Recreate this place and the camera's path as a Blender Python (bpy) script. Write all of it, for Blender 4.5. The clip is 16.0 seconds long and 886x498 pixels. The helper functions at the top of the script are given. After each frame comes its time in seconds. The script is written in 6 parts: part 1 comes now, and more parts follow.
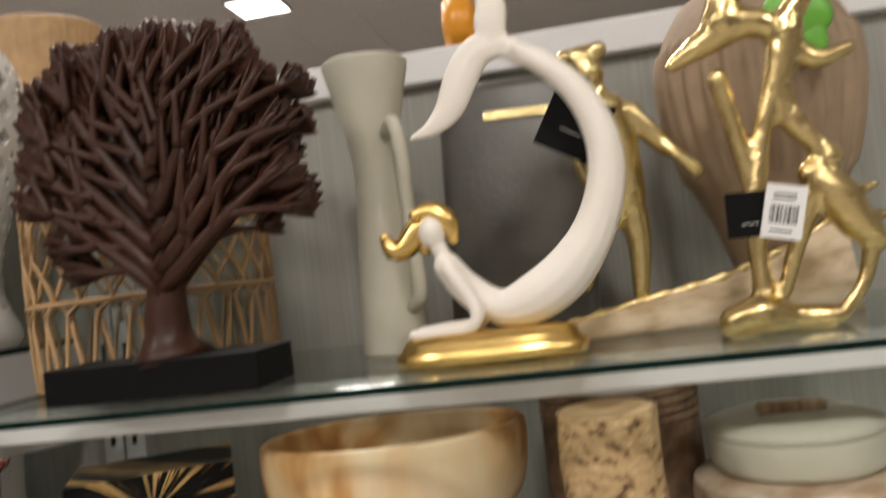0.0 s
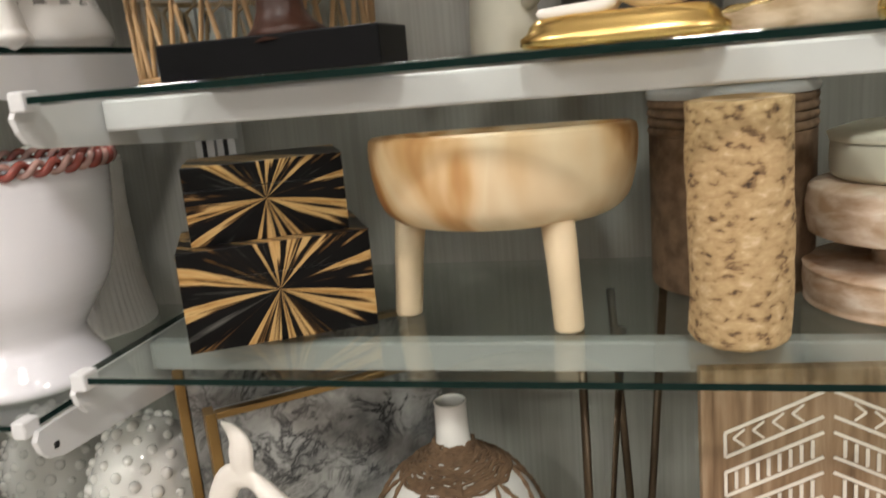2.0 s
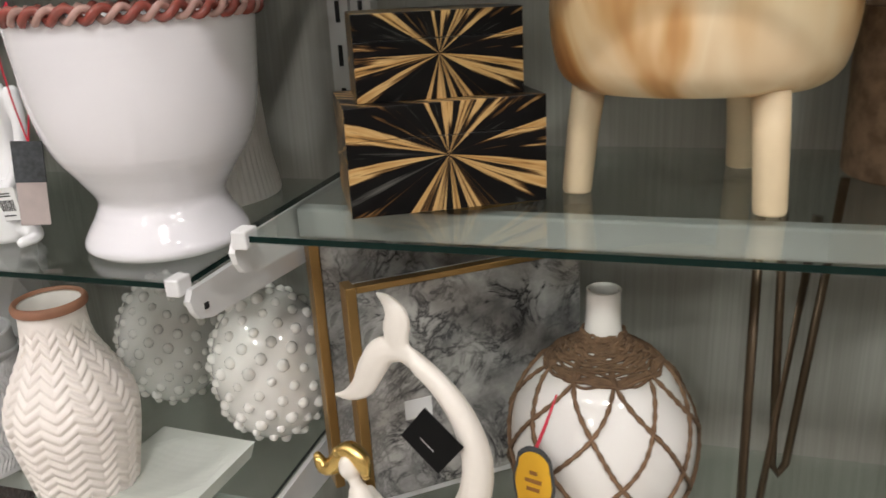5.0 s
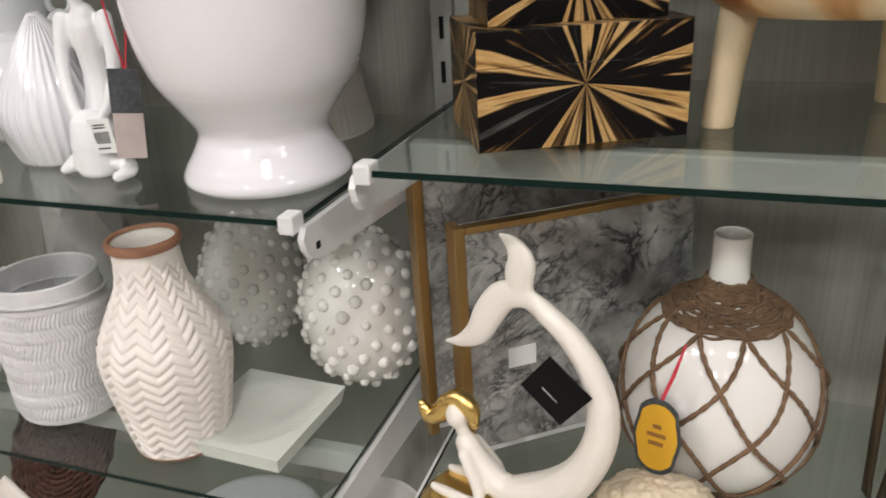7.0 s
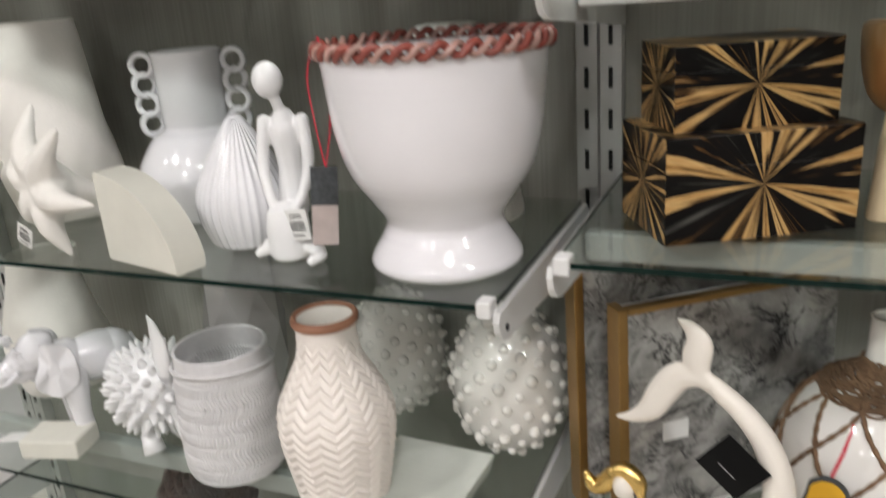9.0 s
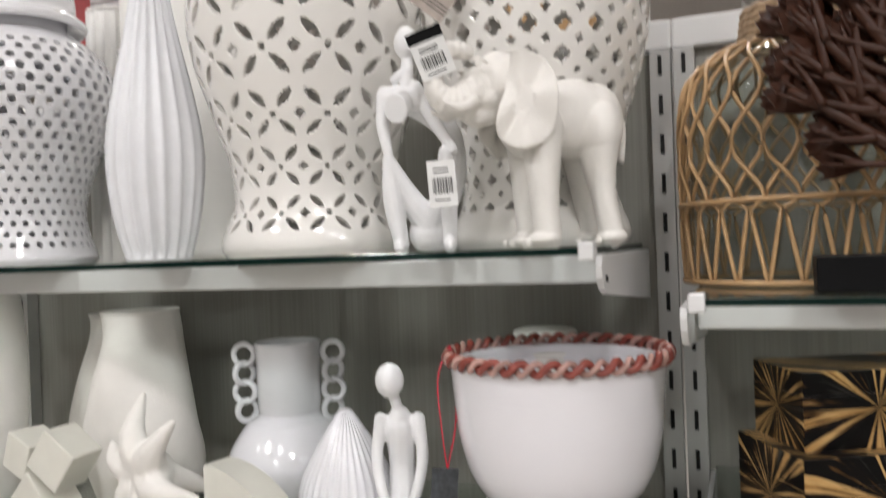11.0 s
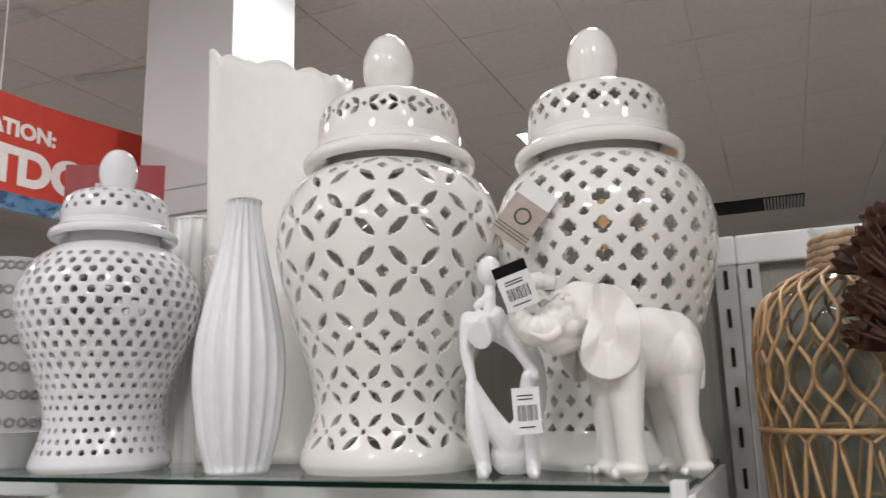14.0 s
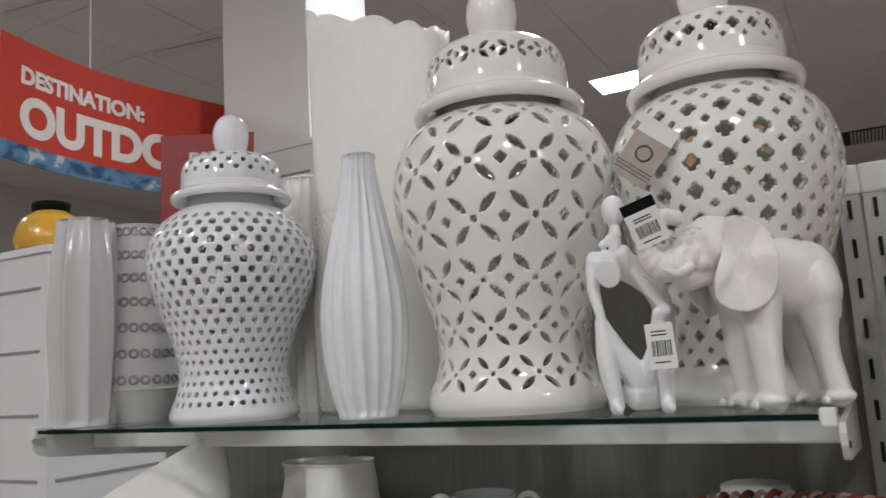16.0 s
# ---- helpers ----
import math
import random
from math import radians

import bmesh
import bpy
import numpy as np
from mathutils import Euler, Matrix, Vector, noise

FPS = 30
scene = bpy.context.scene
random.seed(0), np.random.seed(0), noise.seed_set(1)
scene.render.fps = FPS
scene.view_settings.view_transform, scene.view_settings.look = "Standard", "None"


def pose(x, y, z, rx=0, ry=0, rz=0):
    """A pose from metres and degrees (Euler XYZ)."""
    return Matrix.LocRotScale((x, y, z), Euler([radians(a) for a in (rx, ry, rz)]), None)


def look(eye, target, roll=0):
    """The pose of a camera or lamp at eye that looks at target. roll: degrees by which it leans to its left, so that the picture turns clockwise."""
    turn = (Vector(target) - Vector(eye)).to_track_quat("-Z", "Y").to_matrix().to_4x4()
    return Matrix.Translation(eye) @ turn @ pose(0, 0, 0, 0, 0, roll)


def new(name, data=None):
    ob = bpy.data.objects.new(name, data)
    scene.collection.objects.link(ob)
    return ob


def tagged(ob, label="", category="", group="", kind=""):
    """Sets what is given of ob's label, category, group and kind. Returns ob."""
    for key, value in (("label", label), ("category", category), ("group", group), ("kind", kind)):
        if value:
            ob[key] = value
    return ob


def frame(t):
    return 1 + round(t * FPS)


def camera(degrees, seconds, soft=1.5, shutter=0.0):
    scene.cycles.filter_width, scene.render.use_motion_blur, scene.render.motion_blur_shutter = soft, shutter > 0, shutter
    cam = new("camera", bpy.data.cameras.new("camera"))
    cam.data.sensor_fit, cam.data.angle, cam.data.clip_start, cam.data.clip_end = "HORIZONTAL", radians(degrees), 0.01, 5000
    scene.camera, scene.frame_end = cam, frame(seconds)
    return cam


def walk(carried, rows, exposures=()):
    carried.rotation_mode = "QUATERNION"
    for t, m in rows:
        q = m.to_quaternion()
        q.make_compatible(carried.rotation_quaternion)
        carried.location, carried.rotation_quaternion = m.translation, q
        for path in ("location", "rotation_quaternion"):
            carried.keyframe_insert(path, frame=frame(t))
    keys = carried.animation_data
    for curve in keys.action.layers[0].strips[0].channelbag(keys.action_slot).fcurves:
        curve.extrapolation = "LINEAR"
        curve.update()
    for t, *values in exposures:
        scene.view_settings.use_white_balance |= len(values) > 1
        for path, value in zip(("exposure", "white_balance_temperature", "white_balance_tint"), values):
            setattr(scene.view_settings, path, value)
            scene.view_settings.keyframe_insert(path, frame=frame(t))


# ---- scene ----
cam = camera(58.9, 16.0, 1.5, 0.8)
PATH = [
    (0, (0.201, 0.11, 1.468), (-0.134, 2.081, 1.52), -6.9),
    (0.5, (0.166, 0.11, 1.442), (-0.206, 2.072, 1.326), -6.8),
    (1, (0.144, 0.116, 1.412), (-0.261, 2.054, 1.127), -6.3),
    (1.5, (0.133, 0.121, 1.402), (-0.306, 2.03, 0.998), -5.8),
    (2, (0.122, 0.105, 1.384), (-0.347, 1.995, 0.929), -5.1),
    (2.5, (0.111, 0.103, 1.374), (-0.396, 1.97, 0.867), -4.3),
    (3, (0.098, 0.099, 1.36), (-0.44, 1.944, 0.808), -3.8),
    (3.5, (0.079, 0.1, 1.356), (-0.478, 1.926, 0.76), -3.5),
    (6, (-0.069, 0.125, 1.331), (-0.636, 1.911, 0.631), -2.6),
    (6.5, (-0.089, 0.128, 1.329), (-0.683, 1.89, 0.591), -2.9),
    (7, (-0.103, 0.131, 1.321), (-0.734, 1.86, 0.54), -3.1),
    (7.5, (-0.117, 0.115, 1.321), (-0.779, 1.82, 0.511), -3.0),
    (8, (-0.139, 0.097, 1.328), (-0.836, 1.789, 0.522), -3.2),
    (8.5, (-0.169, 0.059, 1.355), (-0.901, 1.761, 0.604), -3.8),
    (9, (-0.199, 0.039, 1.378), (-0.961, 1.774, 0.737), -4.2),
    (9.5, (-0.232, 0.021, 1.395), (-0.996, 1.797, 0.881), -4.2),
    (10, (-0.262, 0.002, 1.413), (-1.011, 1.818, 1.039), -3.9),
    (10.2, (-0.279, -0.011, 1.42), (-1.008, 1.828, 1.128), -3.3),
    (12.3, (-0.35, -0.076, 1.485), (-1.066, 1.776, 1.728), -1.4),
    (12.5, (-0.351, -0.078, 1.494), (-1.065, 1.772, 1.758), -1.4),
    (13, (-0.355, -0.082, 1.505), (-1.069, 1.756, 1.839), -1.2),
    (13.5, (-0.353, -0.089, 1.51), (-1.095, 1.728, 1.894), -1.2),
    (14, (-0.362, -0.1, 1.513), (-1.133, 1.702, 1.91), -1.5),
    (14.5, (-0.375, -0.116, 1.51), (-1.195, 1.668, 1.892), -2.0),
    (15, (-0.387, -0.121, 1.511), (-1.262, 1.643, 1.857), -2.6),
    (15.5, (-0.401, -0.132, 1.505), (-1.314, 1.619, 1.82), -3.2),
    (16, (-0.416, -0.136, 1.5), (-1.355, 1.605, 1.796), -3.4),
]
walk(cam, [(t, look(eye, target, roll)) for t, eye, target, roll in PATH], [(0, -0.08, 6650, 12), (1.5, 0.3, 6550, 11), (3.5, 0.15, 6300, 12), (6.5, 0.18, 6300, 12), (8, 0.05, 6300, 11), (10, 0.1, 6200, 11), (12.5, -0.1, 6150, 13), (14.5, -0.22, 6050, 12), (15.5, -0.51, 6010, 11), (16, -0.58, 6000, 11)])

# ---- light ----
world = bpy.data.worlds.new("store_air")
scene.world = world
world.use_nodes = True
world.node_tree.nodes["Background"].inputs[0].default_value = (0.9, 0.95, 1.0, 1)
world.node_tree.nodes["Background"].inputs[1].default_value = 0.02


def ceiling_lamp(x, y, w, d, power, colour=(1.0, 0.96, 0.9)):
    lamp = bpy.data.lights.new("ceiling_panel_light", "AREA")
    lamp.shape, lamp.size, lamp.size_y, lamp.energy, lamp.color = "RECTANGLE", w, d, power, colour
    ob = new("ceiling_panel_light", lamp)
    ob.matrix_world = pose(x, y, 3.55, 0, 0, 0)
    return ob


LAMPS = [(-1.7, 2.72), (-2.1, -1.3), (0.5, -1.3), (3.0, -1.3), (-1.9, 5.62), (-0.7, 2.15), (-4.9, 1.0), (-0.8, -3.6)]
for lx, ly in LAMPS:
    ceiling_lamp(lx, ly, 0.36, 0.36, 16 if lx == -1.7 else 39)

# ---- materials ----


def material(name, colour, rough=0.5, metal=0.0, vary=0.08, grain=40.0, bump=0.0, bump_scale=150.0, coat=0.0, spec=0.5):
    m = bpy.data.materials.new(name)
    m.use_nodes = True
    nt = m.node_tree
    b = nt.nodes["Principled BSDF"]
    b.inputs["Roughness"].default_value = rough
    b.inputs["Metallic"].default_value = metal
    b.inputs["Coat Weight"].default_value = coat
    b.inputs["Coat Roughness"].default_value = 0.06
    b.inputs["Specular IOR Level"].default_value = spec
    tc = nt.nodes.new("ShaderNodeTexCoord")
    n1 = nt.nodes.new("ShaderNodeTexNoise")
    n1.inputs["Scale"].default_value, n1.inputs["Detail"].default_value = grain, 6
    n2 = nt.nodes.new("ShaderNodeTexNoise")
    n2.inputs["Scale"].default_value, n2.inputs["Detail"].default_value = grain / 9, 3
    nt.links.new(tc.outputs["Object"], n1.inputs["Vector"])
    nt.links.new(tc.outputs["Object"], n2.inputs["Vector"])
    add = nt.nodes.new("ShaderNodeMath")
    add.operation = "ADD"
    nt.links.new(n1.outputs[0], add.inputs[0])
    nt.links.new(n2.outputs[0], add.inputs[1])
    ramp = nt.nodes.new("ShaderNodeMapRange")
    ramp.inputs[1].default_value, ramp.inputs[2].default_value = 0.6, 1.4
    nt.links.new(add.outputs[0], ramp.inputs[0])
    mix = nt.nodes.new("ShaderNodeMix")
    mix.data_type = "RGBA"
    c = Vector(colour)
    mix.inputs[6].default_value = (*(c * (1 - vary)), 1)
    mix.inputs[7].default_value = (*[min(1, v) for v in c * (1 + vary)], 1)
    nt.links.new(ramp.outputs[0], mix.inputs[0])
    nt.links.new(mix.outputs[2], b.inputs["Base Color"])
    if bump:
        n3 = nt.nodes.new("ShaderNodeTexNoise")
        n3.inputs["Scale"].default_value, n3.inputs["Detail"].default_value = bump_scale, 5
        nt.links.new(tc.outputs["Object"], n3.inputs["Vector"])
        bp = nt.nodes.new("ShaderNodeBump")
        bp.inputs["Strength"].default_value, bp.inputs["Distance"].default_value = bump, 0.002
        nt.links.new(n3.outputs[0], bp.inputs["Height"])
        nt.links.new(bp.outputs[0], b.inputs["Normal"])
    return m


def glass_material(name, tint, rough=0.0):
    """Thin clear glass: tinted see-through with a mirror gloss that grows to grazing."""
    m = bpy.data.materials.new(name)
    m.use_nodes = True
    nt = m.node_tree
    nt.nodes.remove(nt.nodes["Principled BSDF"])
    tr, gl, lw, pw, ma, mx = [nt.nodes.new(k) for k in ("ShaderNodeBsdfTransparent", "ShaderNodeBsdfGlossy", "ShaderNodeLayerWeight", "ShaderNodeMath", "ShaderNodeMath", "ShaderNodeMixShader")]
    tr.inputs["Color"].default_value = (*tint, 1)
    gl.inputs["Roughness"].default_value = rough
    pw.operation, ma.operation = "POWER", "MULTIPLY_ADD"
    pw.inputs[1].default_value = 4.0
    ma.inputs[1].default_value, ma.inputs[2].default_value = 0.7, 0.04
    nt.links.new(lw.outputs["Facing"], pw.inputs[0])
    nt.links.new(pw.outputs[0], ma.inputs[0])
    nt.links.new(ma.outputs[0], mx.inputs[0])
    nt.links.new(tr.outputs[0], mx.inputs[1])
    nt.links.new(gl.outputs[0], mx.inputs[2])
    nt.links.new(mx.outputs[0], nt.nodes["Material Output"].inputs[0])
    return m


M_GLOSSY_WHITE = material("glazed_white_ceramic", (0.84, 0.82, 0.785), 0.1, coat=0.6, vary=0.03, grain=18)
M_GLOSSY_COOL = material("glazed_cool_white_ceramic", (0.8, 0.8, 0.83), 0.1, coat=0.6, vary=0.03, grain=18)
M_MATT_WHITE = material("matt_white_ceramic", (0.84, 0.825, 0.79), 0.5, vary=0.04, bump=0.15)
M_MATT_COOL = material("cool_matt_white_ceramic", (0.78, 0.785, 0.81), 0.42, vary=0.05, bump=0.12)
M_FIGURE = material("satin_white_resin", (0.86, 0.86, 0.87), 0.35, vary=0.03)
M_BISQUE = material("chalky_white_bisque", (0.84, 0.815, 0.775), 0.7, vary=0.05, bump=0.25, bump_scale=240)
M_GREY_GLAZE = material("pale_grey_glaze", (0.56, 0.55, 0.55), 0.14, coat=0.5, vary=0.04, grain=20)
M_DARK_GLAZE = material("pooled_grey_glaze", (0.3, 0.29, 0.29), 0.12, coat=0.5, vary=0.1, grain=40)
M_SHELF_METAL = material("white_powder_coated_metal", (0.74, 0.74, 0.74), 0.35, vary=0.02)
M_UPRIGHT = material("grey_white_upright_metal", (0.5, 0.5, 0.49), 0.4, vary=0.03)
M_SLOT = material("dark_slot", (0.01, 0.01, 0.01), 0.8)
M_GOLD = material("polished_gold", (0.8, 0.56, 0.2), 0.26, 1.0, vary=0.06)
M_GOLD_PALE = material("pale_gold_leaf", (0.74, 0.6, 0.3), 0.24, 1.0, vary=0.1, bump=0.5, bump_scale=90)
M_DARK_WOOD = material("dark_brown_carved_wood", (0.042, 0.0155, 0.0085), 0.36, vary=0.35, grain=60, bump=0.3, spec=0.28)
M_BLACK = material("black_painted_wood", (0.006, 0.006, 0.0065), 0.5, vary=0.2, spec=0.1)
M_FLOOR = material("pale_vinyl_floor", (0.48, 0.45, 0.405), 0.3, vary=0.06, grain=6)
M_WALL = material("warm_white_wall_paint", (0.7, 0.68, 0.65), 0.7, vary=0.03, grain=4)
M_RATTAN = material("honey_rattan", (0.46, 0.29, 0.14), 0.5, vary=0.25, grain=50, bump=0.3)
M_ROPE = material("brown_jute_rope", (0.17, 0.1, 0.055), 0.85, vary=0.45, grain=120, bump=0.8)
M_PALE_WOOD = material("pale_turned_wood", (0.66, 0.47, 0.26), 0.5, vary=0.12, grain=30)
M_TERRACOTTA = material("terracotta_rim", (0.32, 0.15, 0.09), 0.6, vary=0.2)
M_RED_RIM = material("rust_red_glazed_rim", (0.26, 0.06, 0.045), 0.25, vary=0.35, grain=90, coat=0.3)
M_PAPER = material("white_paper_tag", (0.78, 0.78, 0.77), 0.7, vary=0.02)
M_INK = material("black_print", (0.02, 0.02, 0.02), 0.6)
M_CORAL = material("cream_rough_coral", (0.7, 0.6, 0.44), 0.85, vary=0.15, bump=1.0, bump_scale=80)
M_SAGE = material("pale_sage_stoneware", (0.56, 0.54, 0.44), 0.5, vary=0.06)
M_SLATE = material("dark_grey_slate_glaze", (0.085, 0.08, 0.072), 0.35, vary=0.3, grain=25, bump=0.3)
M_BROWN_POT = material("brown_ribbed_earthenware", (0.33, 0.235, 0.155), 0.7, vary=0.2, grain=40)
M_HAIRPIN = material("aged_bronze_rod", (0.09, 0.06, 0.035), 0.4, 0.6, vary=0.2)
M_GOLD_EDGE = material("brushed_brass_edge", (0.36, 0.22, 0.08), 0.35, 0.8, vary=0.15)
M_SIGN_RED = material("red_banner_fabric", (0.55, 0.045, 0.022), 0.75, vary=0.12, grain=120)
M_SIGN_TEXT = material("white_banner_print", (0.8, 0.74, 0.7), 0.7)
M_ALABASTER = material("milky_alabaster", (0.72, 0.71, 0.64), 0.3, vary=0.08, grain=25)
M_COLUMN = material("white_column_paint", (0.78, 0.78, 0.79), 0.6, vary=0.02, grain=5)
M_YELLOW = material("yellow_glaze", (0.75, 0.42, 0.04), 0.2, coat=0.5)
M_ORANGE = material("orange_glaze", (0.8, 0.33, 0.02), 0.3, coat=0.4)
M_TAG_YELLOW = material("mustard_paper_tag", (0.72, 0.4, 0.02), 0.7)
M_TAG_BLUE = material("patterned_blue_tag_border", (0.05, 0.055, 0.06), 0.7, vary=0.7, grain=200)
M_RED_STRING = material("red_string", (0.6, 0.03, 0.06), 0.8)
M_GREEN = material("green_leaf_glaze", (0.14, 0.42, 0.05), 0.4)
M_WHICKER_DARK = material("rust_black_woven", (0.07, 0.025, 0.015), 0.7, vary=0.8, grain=90, bump=0.6)
M_GLASS = glass_material("green_tinted_shelf_glass", (0.9, 0.935, 0.918))
M_GLASS_EDGE = material("dark_green_glass_edge", (0.004, 0.016, 0.013), 0.25, spec=0.12)
M_CLEAR = glass_material("clear_vase_glass", (0.95, 0.97, 0.96))


def streak_material(name, centre, colours, scale=9.0, rough=0.3):
    """Horn or bark inlay that radiates from a centre in the local xz plane."""
    m = bpy.data.materials.new(name)
    m.use_nodes = True
    nt = m.node_tree
    b = nt.nodes["Principled BSDF"]
    b.inputs["Roughness"].default_value, b.inputs["Coat Weight"].default_value, b.inputs["Specular IOR Level"].default_value = rough, 0.0, 0.15
    tc = nt.nodes.new("ShaderNodeTexCoord")
    sep = nt.nodes.new("ShaderNodeSeparateXYZ")
    nt.links.new(tc.outputs["Object"], sep.inputs[0])
    at = nt.nodes.new("ShaderNodeMath")
    at.operation = "ARCTAN2"
    sx, sz, sy = [nt.nodes.new("ShaderNodeMath") for _ in range(3)]
    sx.operation = sz.operation = sy.operation = "SUBTRACT"
    sx.inputs[1].default_value, sy.inputs[1].default_value, sz.inputs[1].default_value = centre
    for node, axis in ((sx, "X"), (sy, "Y"), (sz, "Z")):
        nt.links.new(sep.outputs[axis], node.inputs[0])
    sxy = nt.nodes.new("ShaderNodeMath")
    sxy.operation = "ADD"
    nt.links.new(sx.outputs[0], sxy.inputs[0])
    nt.links.new(sy.outputs[0], sxy.inputs[1])
    nt.links.new(sz.outputs[0], at.inputs[0])
    nt.links.new(sxy.outputs[0], at.inputs[1])
    com = nt.nodes.new("ShaderNodeCombineXYZ")
    nt.links.new(at.outputs[0], com.inputs[0])
    ln = nt.nodes.new("ShaderNodeVectorMath")
    ln.operation = "LENGTH"
    nt.links.new(tc.outputs["Object"], ln.inputs[0])
    ml = nt.nodes.new("ShaderNodeMath")
    ml.operation = "MULTIPLY"
    ml.inputs[1].default_value = 1.5
    nt.links.new(ln.outputs["Value"], ml.inputs[0])
    nt.links.new(ml.outputs[0], com.inputs[1])
    nz = nt.nodes.new("ShaderNodeTexNoise")
    nz.inputs["Scale"].default_value, nz.inputs["Detail"].default_value, nz.inputs["Roughness"].default_value = scale / 2.1, 4, 0.55
    nt.links.new(com.outputs[0], nz.inputs["Vector"])
    cr = nt.nodes.new("ShaderNodeValToRGB")
    el = cr.color_ramp.elements
    while len(el) < len(colours):
        el.new(0.5)
    for e, (p, c) in zip(el, colours):
        e.position, e.color = p, (*c, 1)
    nt.links.new(nz.outputs[0], cr.inputs[0])
    nt.links.new(cr.outputs[0], b.inputs["Base Color"])
    return m


def ramp_noise_material(name, colours, scale, stretch=(1, 1, 1), rough=0.5, detail=6, distort=0.0, bump=0.0, coat=0.0):
    m = bpy.data.materials.new(name)
    m.use_nodes = True
    nt = m.node_tree
    b = nt.nodes["Principled BSDF"]
    b.inputs["Roughness"].default_value, b.inputs["Coat Weight"].default_value = rough, coat
    tc = nt.nodes.new("ShaderNodeTexCoord")
    mp = nt.nodes.new("ShaderNodeMapping")
    mp.inputs["Scale"].default_value = stretch
    nz = nt.nodes.new("ShaderNodeTexNoise")
    nz.inputs["Scale"].default_value, nz.inputs["Detail"].default_value, nz.inputs["Distortion"].default_value = scale, detail, distort
    nt.links.new(tc.outputs["Object"], mp.inputs[0])
    nt.links.new(mp.outputs[0], nz.inputs["Vector"])
    cr = nt.nodes.new("ShaderNodeValToRGB")
    el = cr.color_ramp.elements
    while len(el) < len(colours):
        el.new(0.5)
    for e, (p, c) in zip(el, colours):
        e.position, e.color = p, (*c, 1)
    nt.links.new(nz.outputs[0], cr.inputs[0])
    nt.links.new(cr.outputs[0], b.inputs["Base Color"])
    if bump:
        bp = nt.nodes.new("ShaderNodeBump")
        bp.inputs["Strength"].default_value, bp.inputs["Distance"].default_value = bump, 0.003
        nt.links.new(nz.outputs[0], bp.inputs["Height"])
        nt.links.new(bp.outputs[0], b.inputs["Normal"])
    return m


def marble_material(name):
    """White marble with branching charcoal veins gathered in drifts over grey clouds."""
    m = bpy.data.materials.new(name)
    m.use_nodes = True
    nt = m.node_tree
    b = nt.nodes["Principled BSDF"]
    b.inputs["Roughness"].default_value, b.inputs["Coat Weight"].default_value = 0.16, 0.3
    tc = nt.nodes.new("ShaderNodeTexCoord")

    def cloud(scale, detail, distort):
        n = nt.nodes.new("ShaderNodeTexNoise")
        n.inputs["Scale"].default_value, n.inputs["Detail"].default_value, n.inputs["Distortion"].default_value = scale, detail, distort
        n.inputs["Roughness"].default_value = 0.62
        nt.links.new(tc.outputs["Object"], n.inputs["Vector"])
        return n.outputs[0]

    def calc(op, a, c):
        n = nt.nodes.new("ShaderNodeMath")
        n.operation = op
        for k, v in enumerate((a, c)):
            if v is None:
                continue
            if isinstance(v, float):
                n.inputs[k].default_value = v
            else:
                nt.links.new(v, n.inputs[k])
        return n.outputs[0]

    def ranged(v, lo, hi):
        n = nt.nodes.new("ShaderNodeMapRange")
        n.inputs[1].default_value, n.inputs[2].default_value = lo, hi
        nt.links.new(v, n.inputs[0])
        return n.outputs[0]
    veins = None
    for scale, width, drift in ((11.0, 0.06, 7.0), (22.0, 0.075, 12.0)):
        line = ranged(calc("ABSOLUTE", calc("SUBTRACT", cloud(scale, 9, 0.6), 0.5), None), width, 0.0)
        line = calc("MULTIPLY", calc("POWER", line, 1.6), ranged(cloud(drift, 3, 0.0), 0.4, 0.58))
        veins = line if veins is None else calc("MAXIMUM", veins, line)
    base = nt.nodes.new("ShaderNodeMix")
    base.data_type = "RGBA"
    base.inputs[6].default_value, base.inputs[7].default_value = (0.17, 0.168, 0.165, 1), (0.54, 0.525, 0.505, 1)
    nt.links.new(ranged(cloud(8.0, 6, 0.2), 0.36, 0.6), base.inputs[0])
    top = nt.nodes.new("ShaderNodeMix")
    top.data_type = "RGBA"
    top.inputs[7].default_value = (0.018, 0.018, 0.02, 1)
    nt.links.new(base.outputs[2], top.inputs[6])
    nt.links.new(veins, top.inputs[0])
    nt.links.new(top.outputs[2], b.inputs["Base Color"])
    return m


M_SIGN_BLUE = ramp_noise_material("blue_and_white_woven_band", [(0.4, (0.03, 0.075, 0.17)), (0.5, (0.1, 0.22, 0.36)), (0.6, (0.13, 0.25, 0.38)), (0.66, (0.5, 0.53, 0.56))], 12, (1, 1, 1.4), 0.8, 8, 0.4, 0.3)
M_BARK = ramp_noise_material("birch_bark", [(0.29, (0.06, 0.035, 0.018)), (0.37, (0.25, 0.15, 0.07)), (0.44, (0.45, 0.3, 0.145)), (0.6, (0.55, 0.385, 0.2)), (0.75, (0.7, 0.54, 0.34))], 150, (0.6, 0.6, 1.0), 0.85, 12, 0.3, 0.4)
M_BOWL_WOOD = ramp_noise_material("figured_acacia_wood", [(0.34, (0.3, 0.12, 0.035)), (0.43, (0.56, 0.3, 0.11)), (0.5, (0.74, 0.52, 0.28)), (0.58, (0.8, 0.64, 0.42)), (0.68, (0.7, 0.5, 0.28))], 10, (1, 1, 0.55), 0.42, 3, 0.5, 0.05)
M_MARBLE = marble_material("grey_veined_marble")
